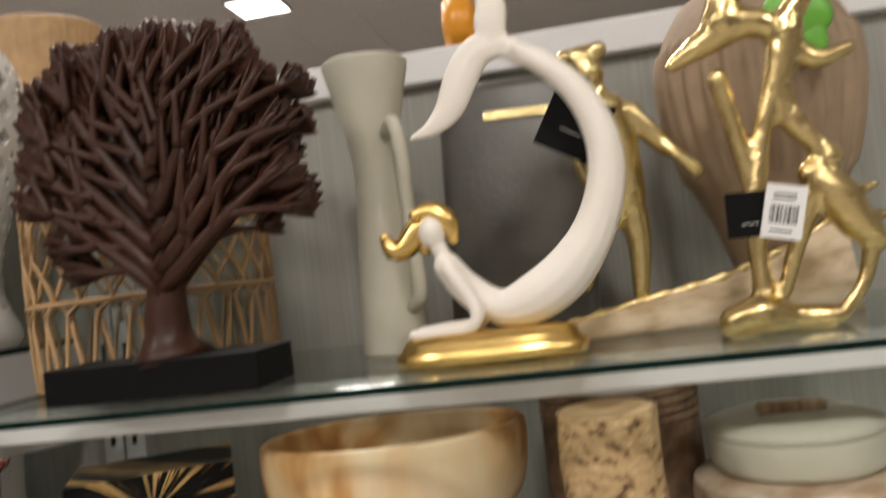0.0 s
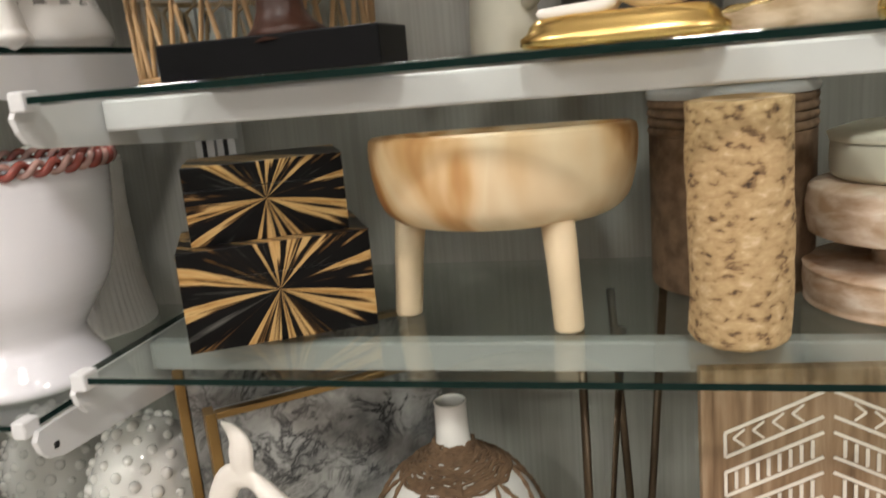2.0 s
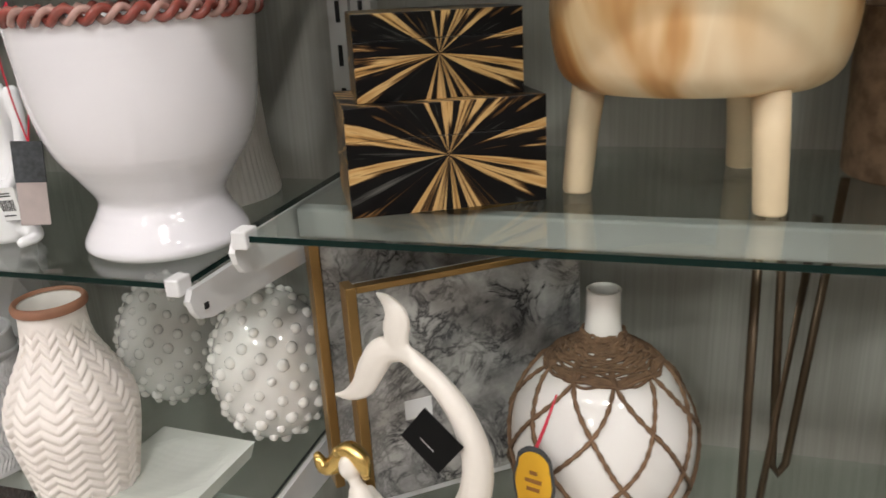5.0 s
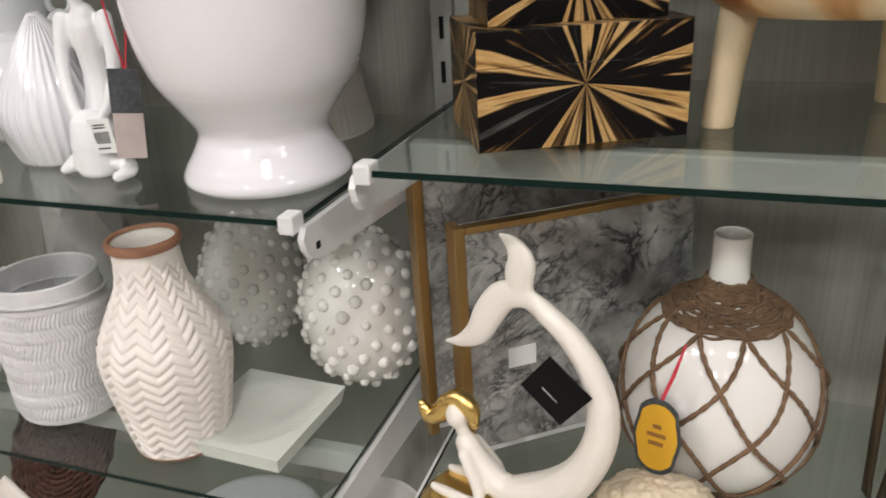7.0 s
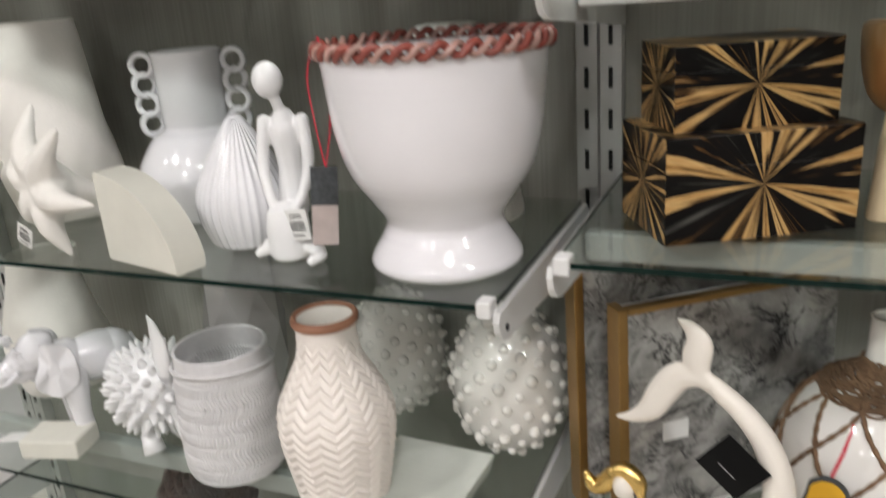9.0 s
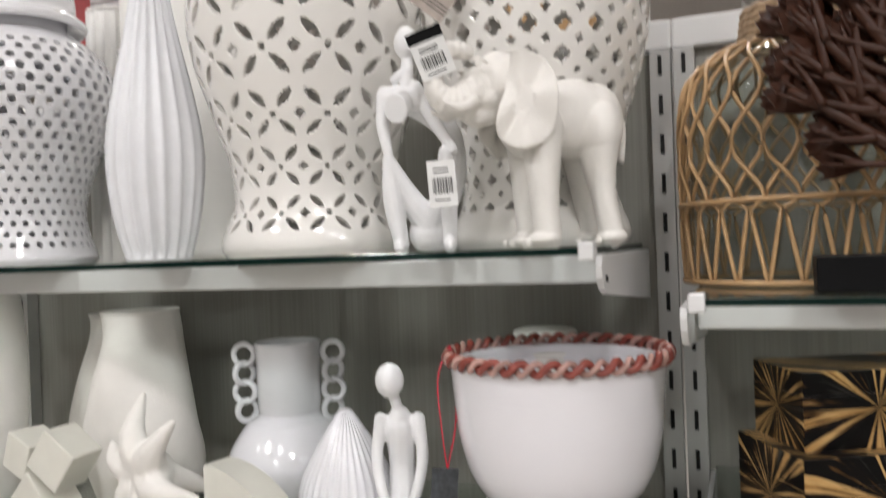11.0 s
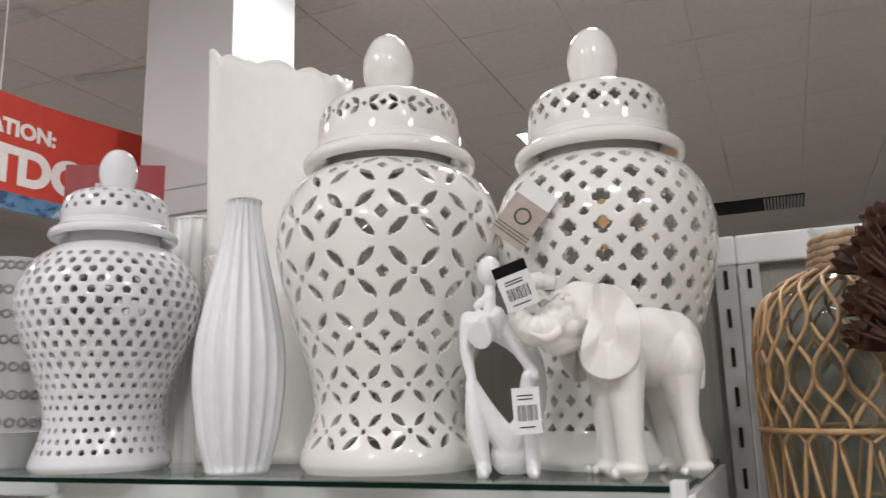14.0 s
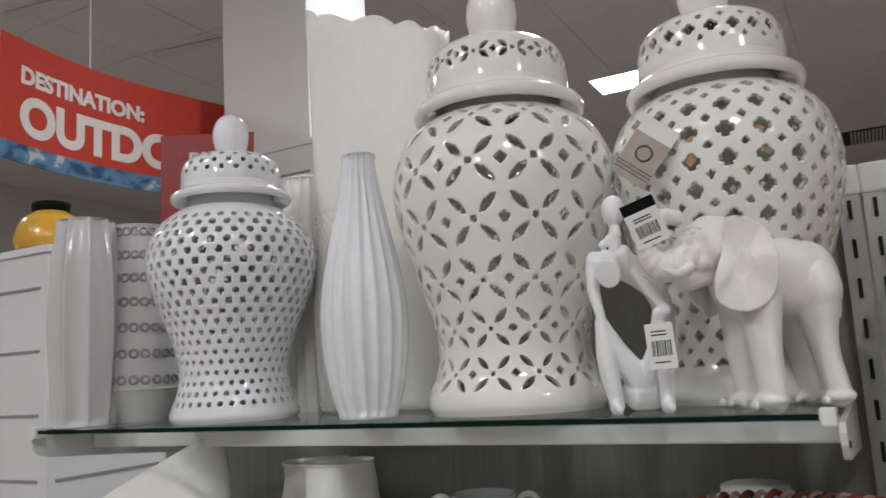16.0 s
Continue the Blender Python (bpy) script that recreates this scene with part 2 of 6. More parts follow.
M_BOARD_WOOD = ramp_noise_material("mango_wood_board", [(0.35, (0.13, 0.075, 0.035)), (0.5, (0.24, 0.15, 0.08)), (0.7, (0.38, 0.27, 0.17))], 14, (6, 1, 0.5), 0.6, 7, 0.4, 0.2)
M_LINEN = ramp_noise_material("grey_beige_linen_panel", [(0.3, (0.27, 0.265, 0.238)), (0.7, (0.33, 0.325, 0.295))], 60, (3.5, 1, 0.06), 0.7, 4, 0, 0.15)
M_CEILING = ramp_noise_material("mineral_fibre_ceiling_tile", [(0.3, (0.79, 0.74, 0.71)), (0.7, (0.86, 0.81, 0.78))], 30, (1, 1, 1), 0.9, 6, 0, 0.3)
HORN = [(0.33, (0.1, 0.095, 0.085)), (0.385, (0.004, 0.004, 0.004)), (0.52, (0.005, 0.004, 0.004)), (0.54, (0.12, 0.06, 0.02)), (0.57, (0.58, 0.38, 0.16)), (0.62, (0.42, 0.23, 0.075)), (0.66, (0.04, 0.025, 0.012)), (0.7, (0.008, 0.007, 0.006))]

# ---- builders ----


def mesh_object(name, verts, faces, mat, parent=None, label="", smooth=False):
    me = bpy.data.meshes.new(name)
    me.from_pydata([tuple(v) for v in verts], [], faces)
    for mm in (mat if isinstance(mat, (list, tuple)) else [mat]):
        me.materials.append(mm)
    if smooth:
        me.polygons.foreach_set("use_smooth", [True] * len(me.polygons))
    me.update()
    ob = new(name, me)
    if parent:
        ob.parent = parent
    if label:
        ob["label"] = label
    return ob


def part(name, bm, mat, parent=None, label="", smooth=False):
    me = bpy.data.meshes.new(name)
    bmesh.ops.recalc_face_normals(bm, faces=bm.faces)
    bm.to_mesh(me)
    bm.free()
    for mm in (mat if isinstance(mat, (list, tuple)) else [mat]):
        me.materials.append(mm)
    if smooth:
        me.polygons.foreach_set("use_smooth", [True] * len(me.polygons))
    ob = new(name, me)
    if parent:
        ob.parent = parent
    if label:
        ob["label"] = label
    return ob


def thing(name, m, label, category, group="", kind=""):
    ob = new(name)
    ob.matrix_world = m
    ob.empty_display_size = 0.05
    return tagged(ob, label, category, group, kind)


def block(bm, x0, x1, y0, y1, z0, z1, bevel=0.0):
    r = bmesh.ops.create_cube(bm, size=1.0, matrix=Matrix.LocRotScale(((x0 + x1) / 2, (y0 + y1) / 2, (z0 + z1) / 2), None, (abs(x1 - x0), abs(y1 - y0), abs(z1 - z0))))
    if bevel:
        edges = list({e for v in r["verts"] for e in v.link_edges})
        bmesh.ops.bevel(bm, geom=edges, offset=bevel, segments=2, profile=0.5, affect="EDGES")
    return bm


def boxed(name, x0, x1, y0, y1, z0, z1, mat, parent=None, bevel=0.0, label=""):
    return part(name, block(bmesh.new(), x0, x1, y0, y1, z0, z1, bevel), mat, parent, label)


def smooth_profile(points, n):
    """Catmull-Rom through (radius, height) points, n samples."""
    p = np.array(points, float)
    p = np.vstack([2 * p[0] - p[1], p, 2 * p[-1] - p[-2]])
    out = []
    k = len(p) - 3
    for s in np.linspace(0, k, n):
        i = min(int(s), k - 1)
        f = s - i
        a, b, c, d = p[i:i + 4]
        out.append(0.5 * (2 * b + (c - a) * f + (2 * a - 5 * b + 4 * c - d) * f * f + (3 * b - a - 3 * c + d) * f ** 3))
    out = np.array(out)
    out[:, 0] = np.maximum(out[:, 0], 0.0)
    return out


def revolve(name, profile, mat, parent=None, seg=64, wave=None, smooth=True, label=""):
    """A turned body from (radius, height) rows; wave(angle, height) adds to the radius."""
    prof = np.array(profile, float)
    n = len(prof)
    ang = np.linspace(0, 2 * np.pi, seg, endpoint=False)
    r = np.repeat(prof[:, :1], seg, 1)
    z = np.repeat(prof[:, 1:2], seg, 1)
    if wave is not None:
        r = r + np.where(r > 1e-4, wave(ang[None, :] + 0 * r, z), 0)
    v = np.stack([r * np.cos(ang), r * np.sin(ang), z], -1).reshape(-1, 3)
    i, j = np.meshgrid(np.arange(n - 1), np.arange(seg), indexing="ij")
    a, b = i * seg + j, i * seg + (j + 1) % seg
    f = np.stack([a, b, b + seg, a + seg], -1).reshape(-1, 4)
    return mesh_object(name, v.tolist(), f.tolist(), mat, parent, label, smooth)


def hollow(points, wall, n=48, floor_at=0.004):
    """Outer profile up, then inner profile down, closed at the axis."""
    outer = smooth_profile(points, n)
    inner = outer.copy()
    inner[:, 0] = np.maximum(inner[:, 0] - wall, 0.001)
    inner = inner[inner[:, 1] > outer[0, 1] + floor_at][::-1]
    rim = [[outer[-1, 0] - wall / 2, outer[-1, 1] + wall * 0.35]]
    return np.vstack([[[0.0, outer[0, 1]]], outer, rim, inner, [[0.0, inner[-1, 1]]]])


def pierced(name, outer, wall, seg, hole, mat, parent=None, label=""):
    """A turned shell with holes. outer: (radius, height) rows. hole(angle, height, length, radius) is below zero inside a hole."""
    n = len(outer)
    ang = np.linspace(0, 2 * np.pi, seg, endpoint=False)
    d = np.vstack([[0, 0], np.diff(outer, axis=0)])
    length = np.cumsum(np.hypot(d[:, 0], d[:, 1]))
    A, L = np.meshgrid(ang, length)
    rad = np.interp(length, length, outer[:, 0])

    def value(a, l):
        return hole(a, np.interp(l, length, outer[:, 1]), l, np.interp(l, length, rad))
    S = value(A, L)
    da, dl = 2 * np.pi / seg, length[-1] / (n - 1)
    R = np.interp(L, length, rad)
    for _ in range(3):
        ga = (value(A + 1e-4, L) - value(A - 1e-4, L)) / 2e-4 / R
        gl = (value(A, L + 1e-5) - value(A, L - 1e-5)) / 2e-5
        g2 = ga * ga + gl * gl + 1e-9
        S = value(A, L)
        near = np.abs(S) < 0.55 * dl
        ma, ml = -S * ga / g2, -S * gl / g2
        lim = 0.5 * dl
        s = np.minimum(1, lim / (np.hypot(ma, ml) + 1e-12))
        inside = (np.arange(n) > 0) & (np.arange(n) < n - 1)
        A = A + np.where(near & inside[:, None], ma * s / R, 0)
        L = L + np.where(near & inside[:, None], ml * s, 0)
    Rr, Zr = np.interp(L, length, outer[:, 0]), np.interp(L, length, outer[:, 1])
    dr, dz = np.gradient(outer[:, 0], length), np.gradient(outer[:, 1], length)
    Nr, Nz = np.interp(L, length, dz), -np.interp(L, length, dr)
    Ri, Zi = np.maximum(Rr - wall * Nr, 0.002), Zr - wall * Nz
    vo = np.stack([Rr * np.cos(A), Rr * np.sin(A), Zr], -1).reshape(-1, 3)
    vi = np.stack([Ri * np.cos(A), Ri * np.sin(A), Zi], -1).reshape(-1, 3)
    i, j = np.meshgrid(np.arange(n - 1), np.arange(seg), indexing="ij")
    a, b = i * seg + j, i * seg + (j + 1) % seg
    quads = np.stack([a, b, b + seg, a + seg], -1).reshape(-1, 4)
    flat_a, flat_l = A.reshape(-1), L.reshape(-1)
    qa = flat_a[quads]
    qa = np.where(qa - qa[:, :1] > np.pi, qa - 2 * np.pi, np.where(qa - qa[:, :1] < -np.pi, qa + 2 * np.pi, qa))
    keep = value(qa.mean(1), flat_l[quads].mean(1)) > 0
    quads = quads[keep]
    off = len(vo)
    e = np.vstack([quads[:, [0, 1]], quads[:, [1, 2]], quads[:, [2, 3]], quads[:, [3, 0]]])
    key = np.sort(e, 1)
    code = key[:, 0].astype(np.int64) * off + key[:, 1]
    _, first, count = np.unique(code, return_index=True, return_counts=True)
    rim = e[first[count == 1]]
    walls = np.stack([rim[:, 1], rim[:, 0], rim[:, 0] + off, rim[:, 1] + off], -1)
    faces = np.vstack([quads, quads[:, ::-1] + off, walls])
    ob = mesh_object(name, np.vstack([vo, vi]).tolist(), faces.tolist(), mat, parent, label, True)
    me = ob.data
    sharp = np.zeros(len(me.polygons), bool)
    sharp[:] = True
    sharp[2 * len(quads):] = False
    me.polygons.foreach_set("use_smooth", sharp.tolist())
    return ob


def tube(bm, pts, radii, sides=8, caps=True):
    pts = [Vector(p) for p in pts]
    if not isinstance(radii, (list, tuple, np.ndarray)):
        radii = [radii] * len(pts)
    rings = []
    up = Vector((0.31, 0.83, 0.47)).normalized()
    for k, p in enumerate(pts):
        t = (pts[min(k + 1, len(pts) - 1)] - pts[max(k - 1, 0)]).normalized()
        u = t.cross(up)
        u = u.normalized() if u.length > 1e-3 else t.orthogonal().normalized()
        w = t.cross(u)
        up = w if w.dot(up) > 0 else -w
        rings.append([bm.verts.new(p + float(radii[k]) * (math.cos(2 * math.pi * s / sides) * u + math.sin(2 * math.pi * s / sides) * w)) for s in range(sides)])
    for a, b in zip(rings, rings[1:]):
        best = min(range(sides), key=lambda o: (a[0].co - b[o].co).length)
        for s in range(sides):
            bm.faces.new((a[s], a[(s + 1) % sides], b[(s + 1 + best) % sides], b[(s + best) % sides]))
    if caps:
        bm.faces.new(rings[0][::-1])
        bm.faces.new(rings[-1])
    return bm


def curve_pts(points, n):
    p = np.array(points, float)
    p = np.vstack([2 * p[0] - p[1], p, 2 * p[-1] - p[-2]])
    out, k = [], len(p) - 3
    for s in np.linspace(0, k, n):
        i = min(int(s), k - 1)
        f = s - i
        a, b, c, d = p[i:i + 4]
        out.append(0.5 * (2 * b + (c - a) * f + (2 * a - 5 * b + 4 * c - d) * f * f + (3 * b - a - 3 * c + d) * f ** 3))
    return np.array(out)


def blob(bm, c, r, rot=(0, 0, 0), seg=16):
    m = Matrix.LocRotScale(c, Euler([radians(a) for a in rot]), r if isinstance(r, (tuple, list)) else (r, r, r))
    bmesh.ops.create_uvsphere(bm, u_segments=seg, v_segments=seg // 2 + 2, radius=1.0, matrix=m)
    return bm


def limb(bm, pts, radii, n=10, sides=10):
    """A rounded limb through points with radii, closed by balls."""
    c = curve_pts([(*p, r) for p, r in zip(pts, radii)], n)
    tube(bm, c[:, :3], list(c[:, 3]), sides)
    blob(bm, tuple(c[0, :3]), float(c[0, 3]), seg=max(10, sides))
    blob(bm, tuple(c[-1, :3]), float(c[-1, 3]), seg=max(10, sides))
    return bm


def melt(ob, voxel, rounds=4):
    """Join overlapping volumes into one carved surface."""
    r = ob.modifiers.new("carve", "REMESH")
    r.mode, r.voxel_size, r.use_smooth_shade = "VOXEL", voxel, True
    s = ob.modifiers.new("polish", "SMOOTH")
    s.factor, s.iterations = 0.5, rounds
    return ob


def words(name, text, size, m, mat, parent=None, extrude=0.0005, bold=0.0):
    cu = bpy.data.curves.new(name, "FONT")
    cu.body, cu.size, cu.extrude, cu.offset = text, size, extrude, bold
    tmp = bpy.data.objects.new(name, cu)
    scene.collection.objects.link(tmp)
    me = bpy.data.meshes.new_from_object(tmp.evaluated_get(bpy.context.evaluated_depsgraph_get()))
    bpy.data.objects.remove(tmp)
    me.materials.clear()
    me.materials.append(mat)
    ob = new(name, me)
    if parent:
        ob.parent = parent
    ob.matrix_local = m
    return ob


# ---- the store ----
TL, TR, ML, MR, LL, LR = 1.438, 1.389, 1.091, 1.14, 0.768, 0.75
FRONT, BACK = 0.672, 1.075
X0, X1, X2 = -1.63, -0.411, 0.808

tagged(boxed("floor", -8, 7, -6, 11, -0.1, 0, M_FLOOR), "pale speckled vinyl shop floor", "floor", kind="structure")
for nm, a in (("wall_north", (-8, 7, 11, 11.15)), ("wall_south", (-8, 7, -6.15, -6)), ("wall_west", (-8.15, -8, -6, 11)), ("wall_east", (7, 7.15, -6, 11))):
    tagged(boxed(nm, *a, 0, 3.62, M_WALL), "warm white painted shop wall", "wall", kind="structure")


def build_ceiling():
    bm = bmesh.new()
    step = 0.62
    for i in range(25):
        for j in range(28):
            x, y = -8.1 + i * step, -6.1 + j * step
            block(bm, x + 0.0035, x + step - 0.0035, y + 0.0035, y + step - 0.0035, 3.6, 3.63)
    block(bm, -8.15, 7.15, -6.15, 11.15, 3.608, 3.68)
    return tagged(part("ceiling", bm, M_CEILING), "grey mineral tile suspended ceiling", "ceiling", kind="structure")


build_ceiling()

M_LAMP = bpy.data.materials.new("glowing_lamp_diffuser")
M_LAMP.use_nodes = True
M_LAMP.node_tree.nodes["Principled BSDF"].inputs["Emission Color"].default_value = (1, 0.97, 0.93, 1)
M_LAMP.node_tree.nodes["Principled BSDF"].inputs["Emission Strength"].default_value = 13


def ceiling_light(x, y):
    t = thing("ceiling_light", pose(x, y, 3.6), "square recessed ceiling light panel, switched on", "ceiling light", "ceiling lights")
    for a in ((-0.2, 0.2, -0.2, -0.185), (-0.2, 0.2, 0.185, 0.2), (-0.2, -0.185, -0.185, 0.185), (0.185, 0.2, -0.185, 0.185)):
        boxed("frame", *a, -0.035, 0.0, M_SHELF_METAL, t)
    boxed("diffuser", -0.185, 0.185, -0.185, 0.185, -0.02, -0.012, M_LAMP, t, label="glowing white diffuser")


for lx, ly in LAMPS + [(-3.4, -1.3), (-0.8, -1.3), (1.75, -1.3), (-2.1, -3.6), (0.5, -3.6), (-3.4, -3.6), (3.0, -3.6)]:
    ceiling_light(lx, ly)


def back_panel(x0, x1, nm):
    t = thing(nm, pose((x0 + x1) / 2, BACK, 0), "grey-beige linen-textured shelving back panel with white top rail", "back panel", kind="structure")
    w = (x1 - x0) / 2 - 0.019
    boxed("panel", -w, w, 0.004, 0.02, 0.05, 1.70, M_LINEN, t)
    boxed("top_rail", -w - 0.019, w + 0.019, -0.012, 0.03, 1.7, 1.742, M_SHELF_METAL, t, 0.004)
    boxed("kick_plate", -w, w, -0.38, 0.02, 0.0, 0.05, M_SHELF_METAL, t)
    boxed("rear_panel", -w, w, 0.022, 0.034, 0.05, 1.70, M_SHELF_METAL, t)


back_panel(X0, X1, "wall_shelving_a")
back_panel(X1, X2, "wall_shelving_b")
back_panel(X2, X2 + 1.219, "wall_shelving_c")


def upright(x):
    t = thing("upright", pose(x, BACK, 0), "grey-white slotted steel shelving upright", "upright", "shelving uprights")
    for s in (-1, 1):
        bm = block(bmesh.new(), s * 0.0155 - 0.0135, s * 0.0155 + 0.0135, -0.02, 0.004, 0, 1.698)
        part("post", bm, M_UPRIGHT, t)
        for k in range(31):
            z = 0.06 + k * 0.0535
            boxed("slot", s * 0.0155 - 0.0025, s * 0.0155 + 0.0025, -0.0225, -0.019, z, z + 0.026, M_SLOT, t)


for ux in (X0, X1, X2):
    upright(ux)


def glass_shelf(nm, x0, x1, z, bar, label):
    t = thing(nm, pose((x0 + x1) / 2, FRONT, z), label, "glass shelf", "glass shelves")
    w, d = (x1 - x0) / 2, BACK - FRONT - 0.03
    bm = block(bmesh.new(), -w, w, 0, d, -0.008, 0, 0.0012)
    bm.faces.ensure_lookup_table()
    g = part("pane", bm, [M_GLASS, M_GLASS_EDGE], t, "clear glass with dark green edge")
    for p in g.data.polygons:
        if abs(p.normal.z) < 0.3 and (p.center.y < 0.002 or abs(p.center.x) > w - 0.002):
            p.material_index = 1
    for s in (-1, 1):
        xb = s * (w + 0.004)
        bm = bmesh.new()
        prof = [(0.006, -0.009), (d + 0.01, -0.009), (d + 0.01, -0.075), (d - 0.06, -0.07), (0.03, -0.046), (0.012, -0.04), (0.004, -0.03), (0.0, -0.018)]
        vs = [[bm.verts.new((xb + o, y, zz)) for y, zz in prof] for o in (-0.003, 0.003)]
        bm.faces.new(vs[0])
        bm.faces.new(vs[1][::-1])
        for k in range(len(prof)):
            bm.faces.new((vs[0][k], vs[1][k], vs[1][(k + 1) % len(prof)], vs[0][(k + 1) % len(prof)]))
        bracket = part("bracket", bm, M_SHELF_METAL, t, "white metal bracket")
        boxed("screw", xb + s * 0.003, xb + s * 0.0045, 0.02, 0.026, -0.034, -0.028, M_SLOT, bracket)
        boxed("clip", xb - 0.011 * s - 0.007, xb - 0.011 * s + 0.008, -0.005, 0.016, -0.013, 0.004, M_SHELF_METAL, t, 0.002, "white plastic clip")
    if bar:
        # Lower bars take the greyer metal: their dimmer light is put into the colour.
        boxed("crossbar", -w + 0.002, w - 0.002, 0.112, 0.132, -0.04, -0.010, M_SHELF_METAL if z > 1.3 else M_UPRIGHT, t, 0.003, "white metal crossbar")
    return t


glass_shelf("glass_shelf", -1.62, -0.457, TL, True, "top glass shelf on white brackets holding white ceramics")
glass_shelf("glass_shelf", -0.376, 0.79, TR, True, "top glass shelf on white brackets holding brown and gold ornaments")
glass_shelf("glass_shelf", -1.62, -0.433, ML, False, "middle glass shelf holding white pots and figures")
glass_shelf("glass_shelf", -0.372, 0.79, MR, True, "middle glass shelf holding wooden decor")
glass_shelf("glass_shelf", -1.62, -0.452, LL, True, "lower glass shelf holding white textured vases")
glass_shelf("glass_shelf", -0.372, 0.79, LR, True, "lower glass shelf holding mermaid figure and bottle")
glass_shelf("glass_shelf", -1.62, -0.44, 0.47, False, "low glass shelf holding shells and plates")
glass_shelf("glass_shelf", -0.372, 0.79, 0.45, False, "low glass shelf, almost empty")

# ---- top shelf of white ceramics ----


def lattice_hole(kind):
    def rings(a, z, l, r):
        c = 2 * np.pi / 24
        row = np.interp(l, RING_ROWS, np.arange(-1.0, len(RING_ROWS) - 1))
        step = np.interp(row, np.arange(-0.5, len(RING_ROWS) - 2), np.diff(RING_ROWS)) / 2
        u, v = a / c, 2 * row
        i, j = np.floor(u), np.floor(v)
        flip = np.where((i + j) % 2 < 0.5, 1.0, -1.0)
        k = np.clip(r / 0.15, 0.66, 1.04)
        du, dv = (u - i - 0.5) * r * c, (v - j - 0.5) * step
        p, q = (du * flip + dv) * 0.7071, (-du * flip + dv) * 0.7071
        lens = np.hypot(p, np.abs(q) + 0.0205 * k) - 0.0262 * k
        cu, cv = np.round(u), np.round(v)
        eu, ev = np.abs(u - cu) * r * c, np.abs(v - cv) * step
        knot = np.where(cu % 2 > 0.5, (eu + ev) * 0.7071 - 0.0062 * k, np.hypot(eu, ev) - 0.0046 * k)
        s = np.minimum(lens, np.where(cv % 2 < 0.5, knot, 1.0))
        return np.where((z < 0.03) | (z > 0.39), 0.02, s)

    def clover(a, z, l, r):
        n, pv = 22, 0.0335
        c = 2 * np.pi / n
        u, v = a / c, (l - 0.05) / pv
        k = np.clip(r / 0.14, 0.62, 1.05)
        du, dv = (u - np.round(u)) * r * c, (v - np.round(v)) * pv
        o = 0.0054 * k
        big = np.minimum(np.minimum(np.hypot(np.abs(du) - o, dv), np.hypot(du, np.abs(dv) - o)), np.hypot(du, dv) - 0.001) - 0.0048 * k
        du2, dv2 = (u - np.floor(u) - 0.5) * r * c, (v - np.floor(v) - 0.5) * pv
        small = (np.abs(du2) + np.abs(dv2)) * 0.7071 - 0.0041 * k
        return np.where((z < 0.045) | (z > 0.372), 0.02, np.minimum(big, small))

    def dots(a, z, l, r):
        n = 36
        c = 2 * np.pi / n
        u = a / c
        pv = 0.0152
        v = l / pv
        j = np.round(v)
        sh = np.where(j % 2 > 0.5, 0.5, 0.0)
        fu = u - sh - np.round(u - sh)
        s = np.hypot(fu * r * c, (v - j) * pv) - 0.0054 * np.clip(r / 0.13, 0.6, 1.0)
        return np.where((z < 0.022) | (z > 0.31), 0.02, s)
    return {"rings": rings, "clover": clover, "dots": dots}[kind]


def lid_hole(kind):
    """One band of piercing round the side of a lid, in the pattern of its jar."""
    def rings(a, z, l, r):
        c, pv = 2 * np.pi / 24, 0.0125
        u, v = a / c, (l - 0.034) / pv
        i, j = np.floor(u), np.floor(v)
        flip = np.where((i + j) % 2 < 0.5, 1.0, -1.0)
        du, dv = (u - i - 0.5) * r * c, (v - j - 0.5) * pv
        p, q = (du * flip + dv) * 0.7071, (-du * flip + dv) * 0.7071
        lens = np.where((j >= -1) & (j <= 0), np.hypot(p, np.abs(q) + 0.0079) - 0.0116, 1.0)
        cu = np.round(u)
        eu, ev = np.abs(u - cu) * r * c, np.abs(l - 0.034)
        return np.minimum(lens, np.where(cu % 2 > 0.5, (eu + ev) * 0.7071 - 0.0038, np.hypot(eu, ev) - 0.003))

    def clover(a, z, l, r):
        c = 2 * np.pi / 22
        u, v = a / c, l - 0.032
        du = (u - np.round(u)) * r * c
        big = np.minimum(np.hypot(np.abs(du) - 0.0042, v), np.hypot(du, np.abs(v) - 0.0042)) - 0.0038
        du2 = (u - np.floor(u) - 0.5) * r * c
        return np.minimum(big, (np.abs(du2) + np.abs(np.abs(v) - 0.0145)) * 0.7071 - 0.0031)

    def dots(a, z, l, r):
        c, pv = 2 * np.pi / 22, 0.0125
        u, v = a / c, (l - 0.006) / pv
        j = np.round(v)
        sh = np.where(j % 2 > 0.5, 0.5, 0.0)
        s = np.hypot((u - sh - np.round(u - sh)) * r * c, (v - j) * pv) - 0.0037
        return np.where((j < 1) | (j > 3), 0.02, s)
    return {"rings": rings, "clover": clover, "dots": dots}[kind]


